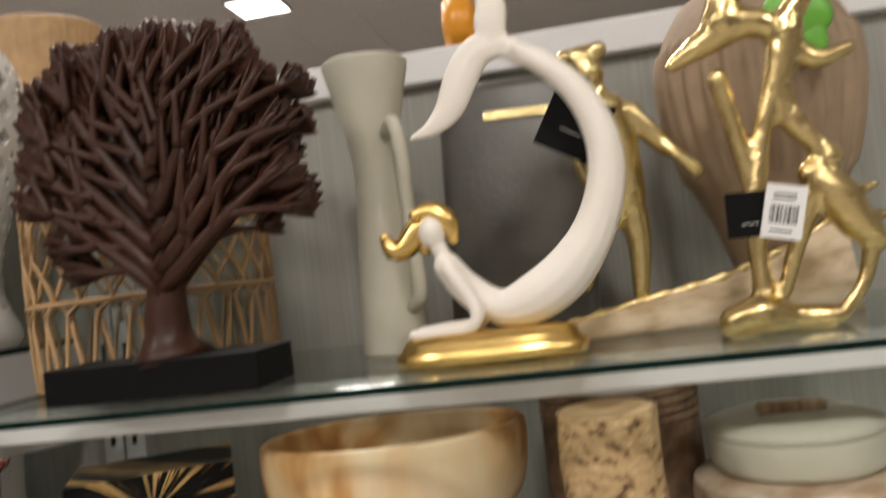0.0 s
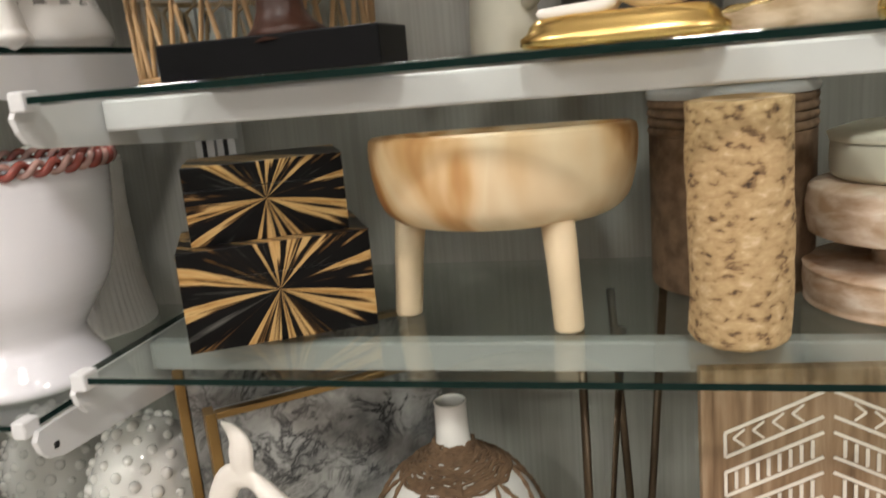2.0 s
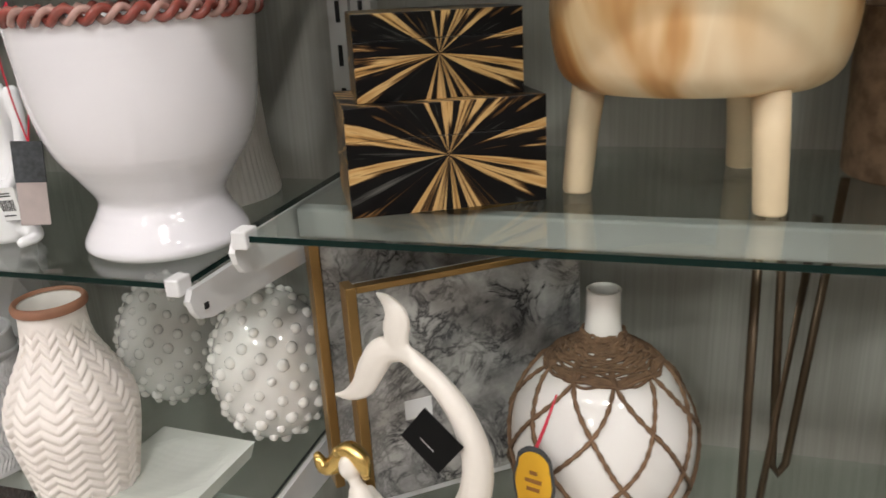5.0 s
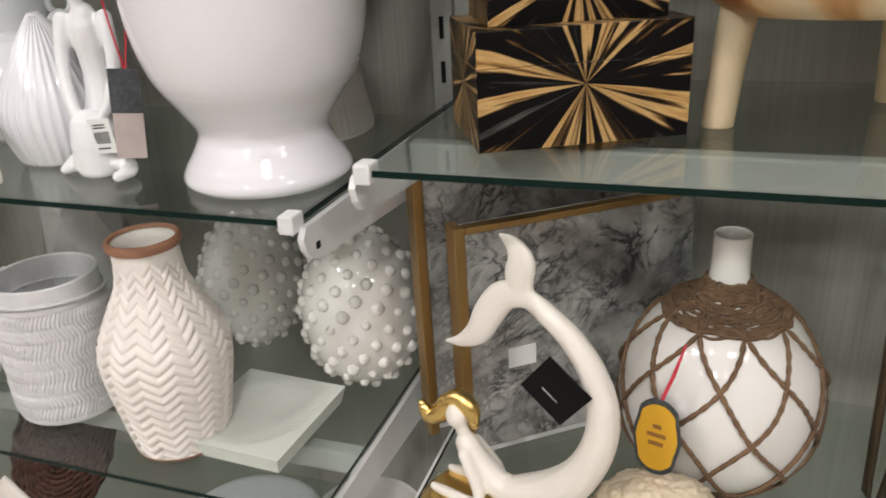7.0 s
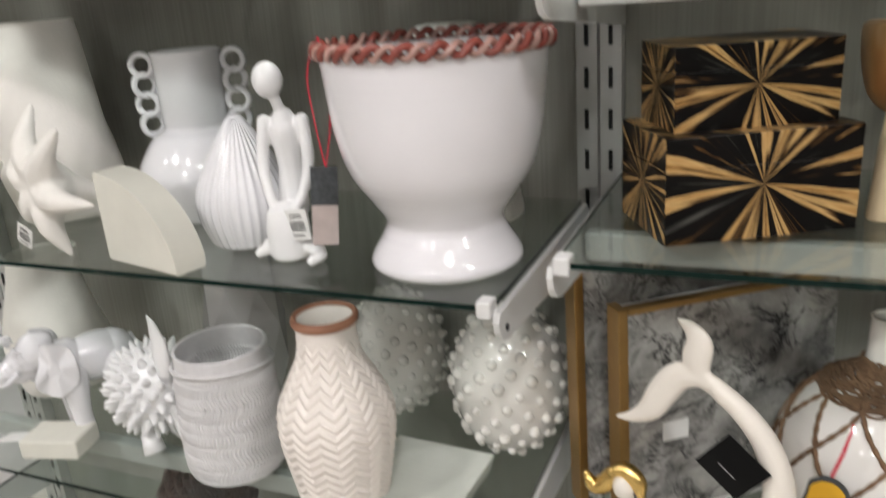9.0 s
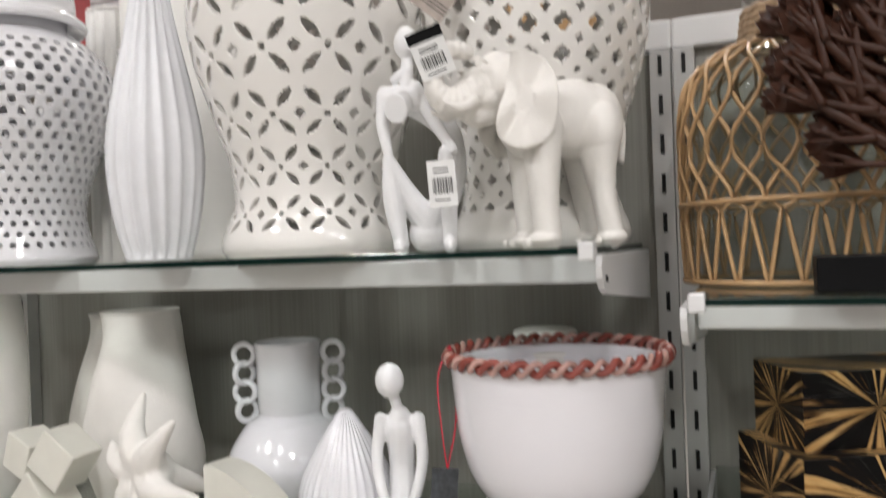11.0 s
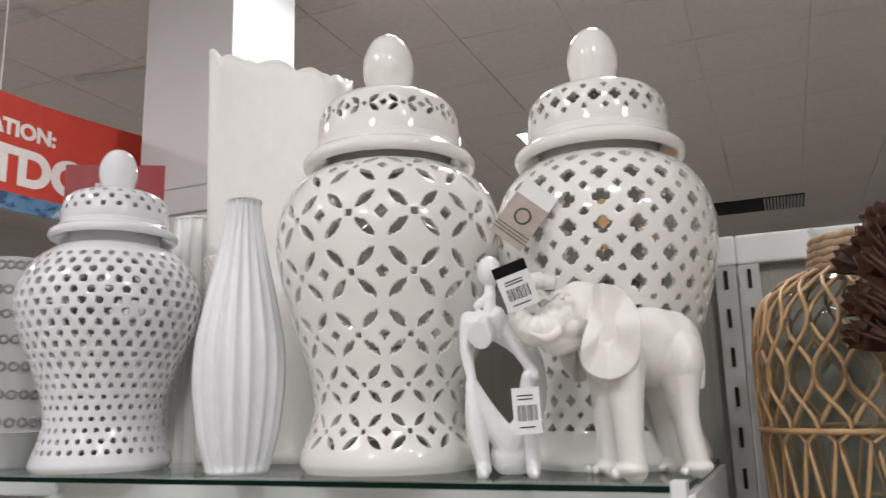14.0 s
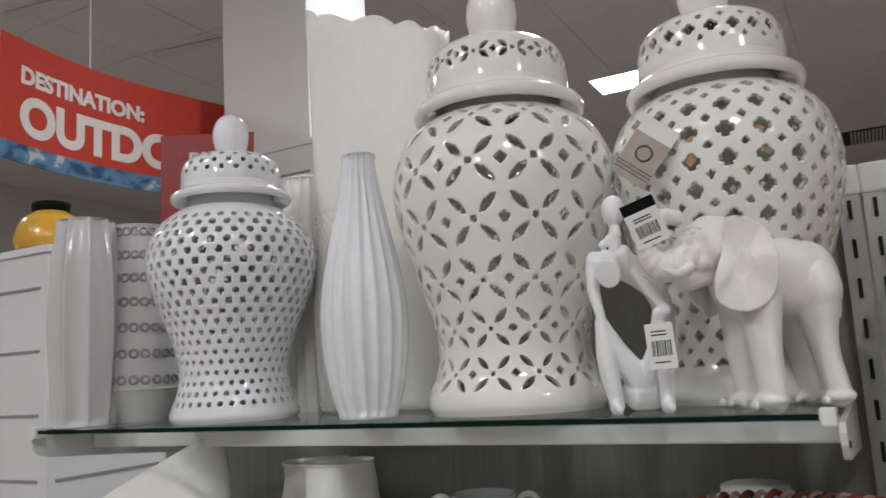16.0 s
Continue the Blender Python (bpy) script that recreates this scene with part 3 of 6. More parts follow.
def temple_jar(nm, m, body, shoulder_z, seg, rows, kind, scale, tall, lift, mat, label):
    t = thing(nm, m, label, "temple jar", "pierced temple jars")
    outer = smooth_profile(body, rows)
    pierced("body", outer, 0.0055, seg, lattice_hole(kind), mat, t)
    revolve("foot_plate", [(0.0, 0.003), (body[0][0] - 0.006, 0.003), (body[0][0] - 0.006, 0.008), (0, 0.008)], mat, t, 48)
    s, k = scale, scale * tall
    top = shoulder_z + lift
    revolve("neck", [(0.094 * s, shoulder_z - 0.008), (0.091 * s, shoulder_z), (0.091 * s, top + 0.02 * k), (0.084 * s, top + 0.02 * k), (0.084 * s, shoulder_z - 0.008)], mat, t, 72)
    z = top
    flange = smooth_profile([(0.088 * s, z + 0.014 * k), (0.105 * s, z + 0.006 * k), (0.121 * s, z + 0.001 * k), (0.127 * s, z + 0.008 * k), (0.124 * s, z + 0.017 * k), (0.112 * s, z + 0.025 * k), (0.106 * s, z + 0.036 * k)], 30)
    lid = revolve("lid", flange, mat, t, 80)
    dome = smooth_profile([(0.106 * s, z + 0.035 * k), (0.1055 * s, z + 0.054 * k), (0.103 * s, z + 0.074 * k), (0.096 * s, z + 0.089 * k), (0.08 * s, z + 0.1 * k), (0.055 * s, z + 0.106 * k), (0.028 * s, z + 0.108 * k)], 84)
    pierced("dome", dome, 0.0045, 320, lid_hole(kind), mat, lid)
    knob = smooth_profile([(0.031 * s, z + 0.105 * k), (0.0305 * s, z + 0.111 * k), (0.0345 * s, z + 0.127 * k), (0.0385 * s, z + 0.148 * k), (0.0365 * s, z + 0.169 * k), (0.028 * s, z + 0.188 * k), (0.014 * s, z + 0.2 * k), (0.0, z + 0.203 * k)], 30)
    revolve("knob", knob, mat, lid, 44)
    return t


BIG = [(0.113, 0.0), (0.119, 0.012), (0.116, 0.03), (0.106, 0.055), (0.101, 0.085), (0.107, 0.13), (0.125, 0.19), (0.143, 0.25), (0.152, 0.305), (0.148, 0.35), (0.132, 0.388), (0.105, 0.413), (0.08, 0.421)]
BIG_A = [(r, z * 0.933) for r, z in BIG]
BIG_B = [(r * 0.93, z * 0.915) for r, z in BIG]
RUN = smooth_profile(BIG_A, 200)
RING_ROWS = np.interp([-0.02, 0.05, 0.1036, 0.1616, 0.2332, 0.304], RUN[:, 1], np.cumsum(np.hypot(*np.diff(RUN, axis=0, prepend=RUN[:1]).T)))
RING_ROWS = np.concatenate([[RING_ROWS[1] - 0.054], RING_ROWS[1:], RING_ROWS[-1] + np.array([0.07, 0.135])])
temple_jar("temple_jar", pose(-0.838, 0.832, TL, 0, 0, 8), BIG_A, 0.392, 480, 240, "rings", 0.93, 1.1, 0.0, M_GLOSSY_WHITE,
           "tall glossy white temple jar pierced with interlocking circles")
temple_jar("temple_jar", pose(-0.563, 0.905, TL, 0, 0, 3), BIG_B, 0.385, 460, 230, "clover", 0.88, 1.1, 0.0, M_GLOSSY_WHITE,
           "tall glossy white temple jar pierced with quatrefoils")
SMALL = [(0.093, 0.0), (0.098, 0.008), (0.095, 0.02), (0.087, 0.045), (0.083, 0.07), (0.087, 0.1), (0.102, 0.145), (0.12, 0.19), (0.131, 0.235), (0.128, 0.27), (0.11, 0.302), (0.086, 0.322), (0.07, 0.329)]
temple_jar("temple_jar", pose(-1.295, 0.79, TL), SMALL, 0.328, 420, 170, "dots", 0.74, 1.0, 0.01, M_GLOSSY_COOL,
           "small glossy white ginger jar pierced with dots")


def ribbed_vase(m, points, ribs, depth, mat, label, nm="vase", seg=160, twist=0.0, wall=0.004):
    t = thing(nm, m, label, "vase")
    prof = hollow(points, wall, 60)
    revolve("body", prof, mat, t, seg, lambda a, z: -depth * np.abs(np.sin(a * ribs / 2 + twist * z)) ** 0.7 * np.clip(np.minimum(z / 0.01, 1), 0, 1))
    rt, zt = points[-1]
    revolve("rim", [(rt - depth * 0.6, zt - 0.001), (rt - depth * 0.3, zt + 0.001), (rt - wall * 0.5 - depth * 0.6, zt + 0.0025), (rt - wall - depth * 0.8, zt)], mat, t, 48)
    return t


ribbed_vase(pose(-1.022, 0.752, TL), [(0.037, 0), (0.042, 0.008), (0.053, 0.05), (0.0605, 0.11), (0.0595, 0.16), (0.05, 0.215), (0.036, 0.28), (0.0275, 0.325), (0.0245, 0.35), (0.026, 0.36)], 18, 0.0065, M_MATT_COOL,
            "matt white bottle vase with deep vertical ribs", "bottle_vase")
ribbed_vase(pose(-1.577, 0.735, TL, 0, 0, 10), [(0.046, 0), (0.051, 0.01), (0.058, 0.1), (0.061, 0.17), (0.057, 0.26), (0.049, 0.332), (0.046, 0.342)], 9, 0.009, M_GREY_GLAZE,
            "glossy pale grey fluted tall vase", "fluted_vase")


def beaded_vase(m):
    t = thing("beaded_vase", m, "glossy grey vase banded with rows of ring beads", "vase")
    pts = [(0.042, 0), (0.045, 0.006), (0.066, 0.052), (0.0665, 0.06), (0.062, 0.15), (0.054, 0.26), (0.05, 0.33), (0.051, 0.338)]
    revolve("body", hollow(pts, 0.004, 60), M_GREY_GLAZE, t, 72)
    prof = smooth_profile(pts, 60)
    for z in (0.070, 0.114, 0.158, 0.202, 0.244, 0.284, 0.3255):
        r = float(np.interp(z, prof[:, 1], prof[:, 0]))
        n = 22
        for k in range(n):
            bm = bmesh.new()
            a = 2 * math.pi * k / n
            c = Vector((math.cos(a) * r, math.sin(a) * r, z))
            u, w = Vector((-math.sin(a), math.cos(a), 0)), Vector((0, 0, 1))
            ring = [c + 0.0064 * (math.cos(q) * u + math.sin(q) * w) for q in np.linspace(0, 2 * math.pi, 13).tolist()]
            tube(bm, ring, 0.0026, 6, False)
            part("ring_bead", bm, M_DARK_GLAZE, t, smooth=True)


beaded_vase(pose(-1.55, 0.825, TL))


def scalloped_vase(m):
    t = thing("scalloped_vase", m, "large matt white tall vase with a scalloped rim", "vase")
    seg, rows = 120, 40
    v, f = [], []
    for shell in (0, 1):
        for i in range(rows):
            s = i / (rows - 1)
            for k in range(seg):
                a = 2 * math.pi * k / seg
                rx, ry = 0.118 + 0.017 * s - 0.006 * shell, 0.062 + 0.008 * s - 0.006 * shell
                top = 0.655 - 0.055 * math.cos(a + 0.3) + 0.012 * abs(math.sin(a * 6))
                v.append((rx * math.copysign(abs(math.cos(a)) ** 0.8, math.cos(a)), ry * math.copysign(abs(math.sin(a)) ** 0.8, math.sin(a)), s * top))
    o = rows * seg
    for i in range(rows - 1):
        for k in range(seg):
            a, b = i * seg + k, i * seg + (k + 1) % seg
            f.append((a, b, b + seg, a + seg))
            f.append((o + a + seg, o + b + seg, o + b, o + a))
    for k in range(seg):
        a, b = (rows - 1) * seg + k, (rows - 1) * seg + (k + 1) % seg
        f.append((a, b, o + b, o + a))
    f.append(tuple(range(seg - 1, -1, -1)))
    mesh_object("body", v, f, M_MATT_WHITE, t, smooth=True)


scalloped_vase(pose(-1.115, 0.96, TL))


EAR_MARKS = [(-0.038, 0.2146), (-0.017, 0.2136), (0.0035, 0.204), (0.017, 0.185), (0.022, 0.16), (0.014, 0.129), (-0.0035, 0.112), (-0.024, 0.107), (-0.047, 0.113), (-0.06, 0.1256), (-0.0565, 0.15), (-0.047, 0.178)]
EAR = curve_pts(EAR_MARKS + EAR_MARKS[:1], 49)[:-1]


def elephant(nm, m, scale, mat, label):
    """A standing elephant, trunk raised, looking along -x."""
    bm = bmesh.new()

    def at(x, y, z):
        return ((x - 0.62 * abs(y)) / 0.78, y, z)
    blob(bm, (0.024, 0, 0.147), (0.074, 0.045, 0.047), seg=48)
    blob(bm, (0.058, 0, 0.143), (0.045, 0.043, 0.047), seg=48)
    blob(bm, (-0.038, 0, 0.15), (0.05, 0.04, 0.048), seg=48)
    blob(bm, (-0.085, 0, 0.19), (0.036, 0.034, 0.035), (0, 15, 0), 40)
    blob(bm, (-0.075, 0, 0.207), (0.027, 0.026, 0.017), seg=20)
    blob(bm, (-0.102, 0, 0.172), (0.026, 0.026, 0.021), seg=20)
    trunk = curve_pts([(-0.085, 0.185, 0.026), (-0.108, 0.17, 0.021), (-0.128, 0.168, 0.0172), (-0.141, 0.185, 0.0148), (-0.138, 0.21, 0.0128), (-0.12, 0.225, 0.011), (-0.1, 0.224, 0.009)], 60)
    tube(bm, [(x / 0.78, 0, z) for x, z, r in trunk], [r + (0.0007 if k % 4 < 2 else -0.0005) for k, (x, z, r) in enumerate(trunk)], 16)
    blob(bm, (float(trunk[-1][0]) / 0.78, 0, float(trunk[-1][1])), 0.0092, seg=10)
    limb(bm, [(-0.1, 0, 0.158), (-0.122, 0, 0.149), (-0.138, 0, 0.151)], [0.017, 0.012, 0.006])
    for s in (-1, 1):
        limb(bm, [at(-0.086, s * 0.025, 0.163), at(-0.1, s * 0.031, 0.155), at(-0.118, s * 0.031, 0.161)], [0.0065, 0.0055, 0.0025])
        fx, rx = -0.006, 0.0
        limb(bm, [at(fx - 0.004, s * 0.026, 0.13), at(fx - 0.003, s * 0.028, 0.06), at(fx, s * 0.028, 0.012)], [0.03, 0.0205, 0.019], 24, 28)
        blob(bm, at(fx - 0.004, s * 0.028, 0.0095), (0.024, 0.022, 0.0095), seg=20)
        limb(bm, [at(rx + 0.054, s * 0.02, 0.13), at(rx + 0.06, s * 0.026, 0.068), at(rx + 0.07, s * 0.026, 0.012)], [0.037, 0.0185, 0.0165], 24, 28)
        blob(bm, at(rx + 0.07, s * 0.026, 0.0095), (0.022, 0.02, 0.0095), seg=20)
        for q in range(3):
            blob(bm, at(fx - 0.024 + 0.004 * abs(q - 1), s * 0.028 + (q - 1) * 0.012, 0.0055), 0.0055, seg=8)
            blob(bm, at(rx + 0.052 + 0.004 * abs(q - 1), s * 0.026 + (q - 1) * 0.011, 0.005), 0.005, seg=8)
        blob(bm, at(-0.078, s * 0.0325, 0.201), (0.0052, 0.003, 0.0036), seg=10)
        limb(bm, [at(-0.088, s * 0.029, 0.206), at(-0.078, s * 0.032, 0.2085), at(-0.068, s * 0.033, 0.204)], [0.002, 0.0032, 0.002], 6, 8)
        cx, cz = -0.024, 0.16
        rings = []
        for off in (-0.0026, 0.0026):
            for f in (0.35, 0.7, 0.92, 1.0):
                ring = []
                for k, (ex, ez) in enumerate(EAR):
                    x, z = cx + (ex - cx) * f, cz + (ez - cz) * f
                    y = 0.034 + 0.42 * (x + 0.055) + 0.0045 * f * math.sin(k * 0.52) + 0.006 * max(0, f - 0.85) * 6 * (0.5 if ez > 0.19 else 0)
                    ring.append(bm.verts.new(at(x, s * (y + off * (1.2 - 0.5 * f)), z)))
                rings.append(ring)
        order = rings[:4] + rings[:3:-1]
        for a, b in zip(order, order[1:]):
            for k in range(len(EAR)):
                bm.faces.new((a[k], a[(k + 1) % len(EAR)], b[(k + 1) % len(EAR)], b[k]))
        bm.faces.new(order[0])
        bm.faces.new(order[-1])
    limb(bm, [(0.098, 0, 0.165), (0.11, 0, 0.135), (0.105, 0, 0.1)], [0.007, 0.004, 0.005])
    ob = part(nm, bm, mat, smooth=True)
    ob.matrix_world = m @ Matrix.Diagonal((*scale, 1))
    melt(ob, 0.0016, 7)
    return tagged(ob, label, "elephant figurine")


elephant("elephant_figurine", pose(-0.512, 0.775, TL, 0, 0, 34), (0.72, 0.95, 0.92), M_BISQUE, "matt white elephant figurine with raised trunk")


def paper_tag(nm, m, w, h, label, mat=None, bars=True):
    t = thing(nm, m, label, "price tag", "price tags")
    bm = block(bmesh.new(), -w / 2, w / 2, -0.0004, 0.0004, -h, 0)
    part("card", bm, mat or M_PAPER, t)
    if bars:
        x = -w * 0.34
        k = 0
        while x < w * 0.34:
            d = (0.0006, 0.0011, 0.0005, 0.0015, 0.0008)[k % 5]
            boxed("barcode_bar", x, x + d, -0.0007, -0.0004, -h * 0.72, -h * 0.38, M_INK, t)
            x += d + (0.0009, 0.0006, 0.0012)[k % 3]
            k += 1
        for z in (0.16, 0.24, 0.84):
            boxed("print_line", -w * 0.3, w * 0.25, -0.0007, -0.0004, -h * z - 0.0014, -h * z, M_INK, t)
    return t


def seated_thinker(m):
    """Slim abstract figure: bent double, hands to face, legs drawn up."""
    bm = bmesh.new()
    for pts, rad in (
            ([(-0.044, -0.004, 0.1), (-0.041, 0.0, 0.055), (-0.033, 0.004, 0.008)], [0.0085, 0.013, 0.0095]),
            ([(-0.034, 0.002, 0.0065), (-0.03, -0.016, 0.0055), (-0.026, -0.026, 0.005)], [0.0095, 0.0075, 0.005]),
            ([(-0.044, -0.004, 0.1), (-0.028, 0.012, 0.065), (-0.004, 0.025, 0.032)], [0.0085, 0.0145, 0.018]),
            ([(0.03, -0.004, 0.105), (0.031, 0.0, 0.055), (0.03, 0.004, 0.008)], [0.009, 0.0105, 0.009]),
            ([(0.03, 0.002, 0.0065), (0.034, -0.016, 0.0055), (0.037, -0.024, 0.005)], [0.009, 0.007, 0.005]),
            ([(0.03, -0.004, 0.105), (0.02, 0.014, 0.065), (0.004, 0.025, 0.032)], [0.009, 0.012, 0.018]),
            ([(-0.01, 0.028, 0.02), (0.008, 0.028, 0.02)], [0.02, 0.02]),
            ([(0.004, 0.03, 0.03), (0.032, 0.045, 0.08), (0.026, 0.04, 0.132), (-0.006, 0.014, 0.162), (-0.03, 0.004, 0.166)], [0.017, 0.013, 0.015, 0.018, 0.017]),
            ([(-0.047, 0.0, 0.172), (-0.05, -0.004, 0.14), (-0.043, -0.006, 0.104)], [0.0105, 0.0085, 0.006]),
            ([(-0.045, 0.0, 0.169), (-0.008, 0.0, 0.164)], [0.013, 0.015]),
            ([(-0.008, 0.002, 0.176), (0.016, -0.002, 0.14), (0.04, -0.006, 0.108)], [0.0105, 0.0085, 0.006]),
            ([(-0.034, -0.002, 0.188), (-0.014, -0.004, 0.198)], [0.005, 0.0065]),
            ([(-0.018, 0.0, 0.178), (-0.016, -0.002, 0.205)], [0.0085, 0.0075])):
        limb(bm, pts, rad, 12, 12)
    tube(bm, [(-0.02, 0.004, 0.166), (-0.024, -0.016, 0.157), (-0.026, -0.028, 0.152)], [0.013, 0.0155, 0.0168], 20)
    blob(bm, (-0.016, -0.002, 0.226), (0.0158, 0.017, 0.0178), (0, 8, 0), 20)
    ob = part("thinker_figurine", bm, M_FIGURE, smooth=True)
    ob.matrix_world = m @ Matrix.Diagonal((0.86, 0.9, 1, 1))
    melt(ob, 0.0016, 2)
    return tagged(ob, "slim white abstract seated figurine with bent head", "figurine")


seated_thinker(pose(-0.648, 0.735, TL, 0, 0, 8))
paper_tag("price_tag", pose(-0.617, 0.705, TL + 0.094, 0, -3, 18), 0.029, 0.048, "white barcode price tag hanging from figurine")
paper_tag("price_tag", pose(-0.619, 0.683, TL + 0.212, 8, -20, 20), 0.036, 0.038, "white price ticket with black top edge")
TICKET = bpy.context.scene.objects["price_tag.001"]
boxed("black_edge", -0.0185, 0.0185, -0.0006, 0.0006, 0.0, 0.012, M_BLACK, TICKET, label="black top edge")

# ---- top shelf of brown and gold ornaments ----


def tree_sculpture(m):
    t = thing("tree_sculpture", m, "dark brown carved tree sculpture on a black plinth", "sculpture")
    boxed("plinth", -0.11, 0.092, -0.028, 0.045, 0, 0.032, M_BLACK, t, 0.0015, "black painted plinth")
    rnd = random.Random(5)
    bm = bmesh.new()
    tube(bm, curve_pts([(-0.005, 0.008, 0.03), (-0.006, 0.006, 0.06), (-0.003, 0.008, 0.1), (0.0, 0.008, 0.14), (-0.003, 0.008, 0.2), (0.006, 0.01, 0.26)], 14), [0.04, 0.027, 0.021, 0.02, 0.018, 0.017, 0.0155, 0.014, 0.0125, 0.011, 0.0095, 0.008, 0.0065, 0.005], 10)

    heart = Vector((-0.004, 0, 0.205))

    def reach(p):
        """Above one where a point lies outside the squarish crown."""
        return (abs((p.x - heart.x) / 0.154) ** 3 + abs((p.z - heart.z) / (0.122 if p.z > heart.z else 0.112)) ** 3) ** (1 / 3)

    def pad(p, d, ln, w, y):
        """A flat carved leaf fan with a toothed end and raised ribs."""
        dx, dz = math.sin(d), math.cos(d)
        while reach(Vector((p.x + dx * ln, 0, p.z + dz * ln))) > 1.03 and ln > 0.016:
            ln *= 0.9
        nx, nz = dz, -dx
        side = [(0.0, 0.14), (0.25, 0.5), (0.5, 0.8), (0.78, 1.0)]
        teeth = 4
        pts = side + [(1.02 - 0.16 * (q % 2) - 0.22 * abs(1 - q / teeth) ** 2 + rnd.uniform(-0.03, 0.05), 1 - q / teeth) for q in range(2 * teeth + 1)] + [(f, -g) for f, g in side[::-1]]
        fr = [bm.verts.new((p.x + dx * ln * f + nx * w * g, y + 0.006 * g * g - 0.004 * f, p.z + dz * ln * f + nz * w * g)) for f, g in pts]
        bk = [bm.verts.new((v.co.x, v.co.y + 0.008, v.co.z)) for v in fr]
        bm.faces.new(fr)
        bm.faces.new(bk[::-1])
        for q in range(len(pts)):
            r = (q + 1) % len(pts)
            bm.faces.new((fr[q], bk[q], bk[r], fr[r]))
        for g in (-0.35, 0.3):
            rib = [(p.x + dx * ln * f + nx * w * g * f ** 0.8, y - 0.003 - 0.003 * f, p.z + dz * ln * f + nz * w * g * f ** 0.8) for f in (0.0, 0.35, 0.65, 0.9)]
            tube(bm, rib, [0.0034, 0.003, 0.0022, 0.001], 6)

    def branch(p, tip, sag, y, r0, r1):
        mid = p.lerp(tip, 0.5) + Vector((0, 0, sag))
        pts = [(1 - f) ** 2 * p + 2 * f * (1 - f) * mid + f * f * tip for f in (q / 9 for q in range(10))]
        pts = [Vector((v.x, y + (v.y - y) * 0.5, v.z)) for v in pts]
        tube(bm, pts, [r0 + (r1 - r0) * q / 9 for q in range(10)], 8)
        return pts
    for z, d, r in ((0.088, -1.72, 0.009), (0.092, 1.75, 0.009), (0.1, -1.42, 0.0095), (0.106, 1.38, 0.0095), (0.125, -1.12, 0.009), (0.13, 1.06, 0.0095), (0.155, -0.78, 0.009), (0.16, 0.72, 0.009),
                    (0.19, -0.42, 0.008), (0.2, 0.38, 0.008), (0.22, -0.03, 0.007)):
        way = Vector((math.sin(d), 0, math.cos(d)))
        far = 0.05
        while reach(heart + way * far) < 0.93:
            far += 0.003
        for y, turn, short in ((-0.01, 0.0, 1.0), (0.02, 0.11, 0.94)):
            way2 = Vector((math.sin(d + turn), 0, math.cos(d + turn)))
            tip = heart + way2 * far * short * rnd.uniform(0.78, 0.9)
            tip.z = max(tip.z, 0.1)
            p = Vector((0.0, 0.006, z))
            pts = branch(p, tip, -0.012 if abs(d) < 1.3 else 0.01, y, r, 0.0035)
            for q in ((2, 4, 5, 7) if y < 0 else (3, 4, 6, 7, 8)):
                along = pts[q] - pts[q - 1]
                ang = math.atan2(along.x, along.z)
                side = (1 if q % 2 else -1) * (1 if y < 0 else -1)
                a2 = ang + side * rnd.uniform(0.45, 0.75)
                ln = rnd.uniform(0.036, 0.06)
                e = pts[q] + Vector((math.sin(a2), 0, math.cos(a2))) * ln
                e.z = max(e.z, 0.092)
                if reach(e) < 0.98:
                    sp = branch(pts[q], e, 0.004 * side, y + rnd.uniform(-0.005, 0.006), 0.0048, 0.0028)
                    pad(sp[-4], a2 - side * 0.2, rnd.uniform(0.032, 0.046), rnd.uniform(0.014, 0.02), sp[-4].y + 0.01)
            along = pts[-1] - pts[-2]
            pad(pts[-3], math.atan2(along.x, along.z), 0.05, 0.022, y + 0.01)
    part("tree", bm, M_DARK_WOOD, t, smooth=True)
    return t


tree_sculpture(pose(-0.157, 0.748, TR, 0, 0, -2))


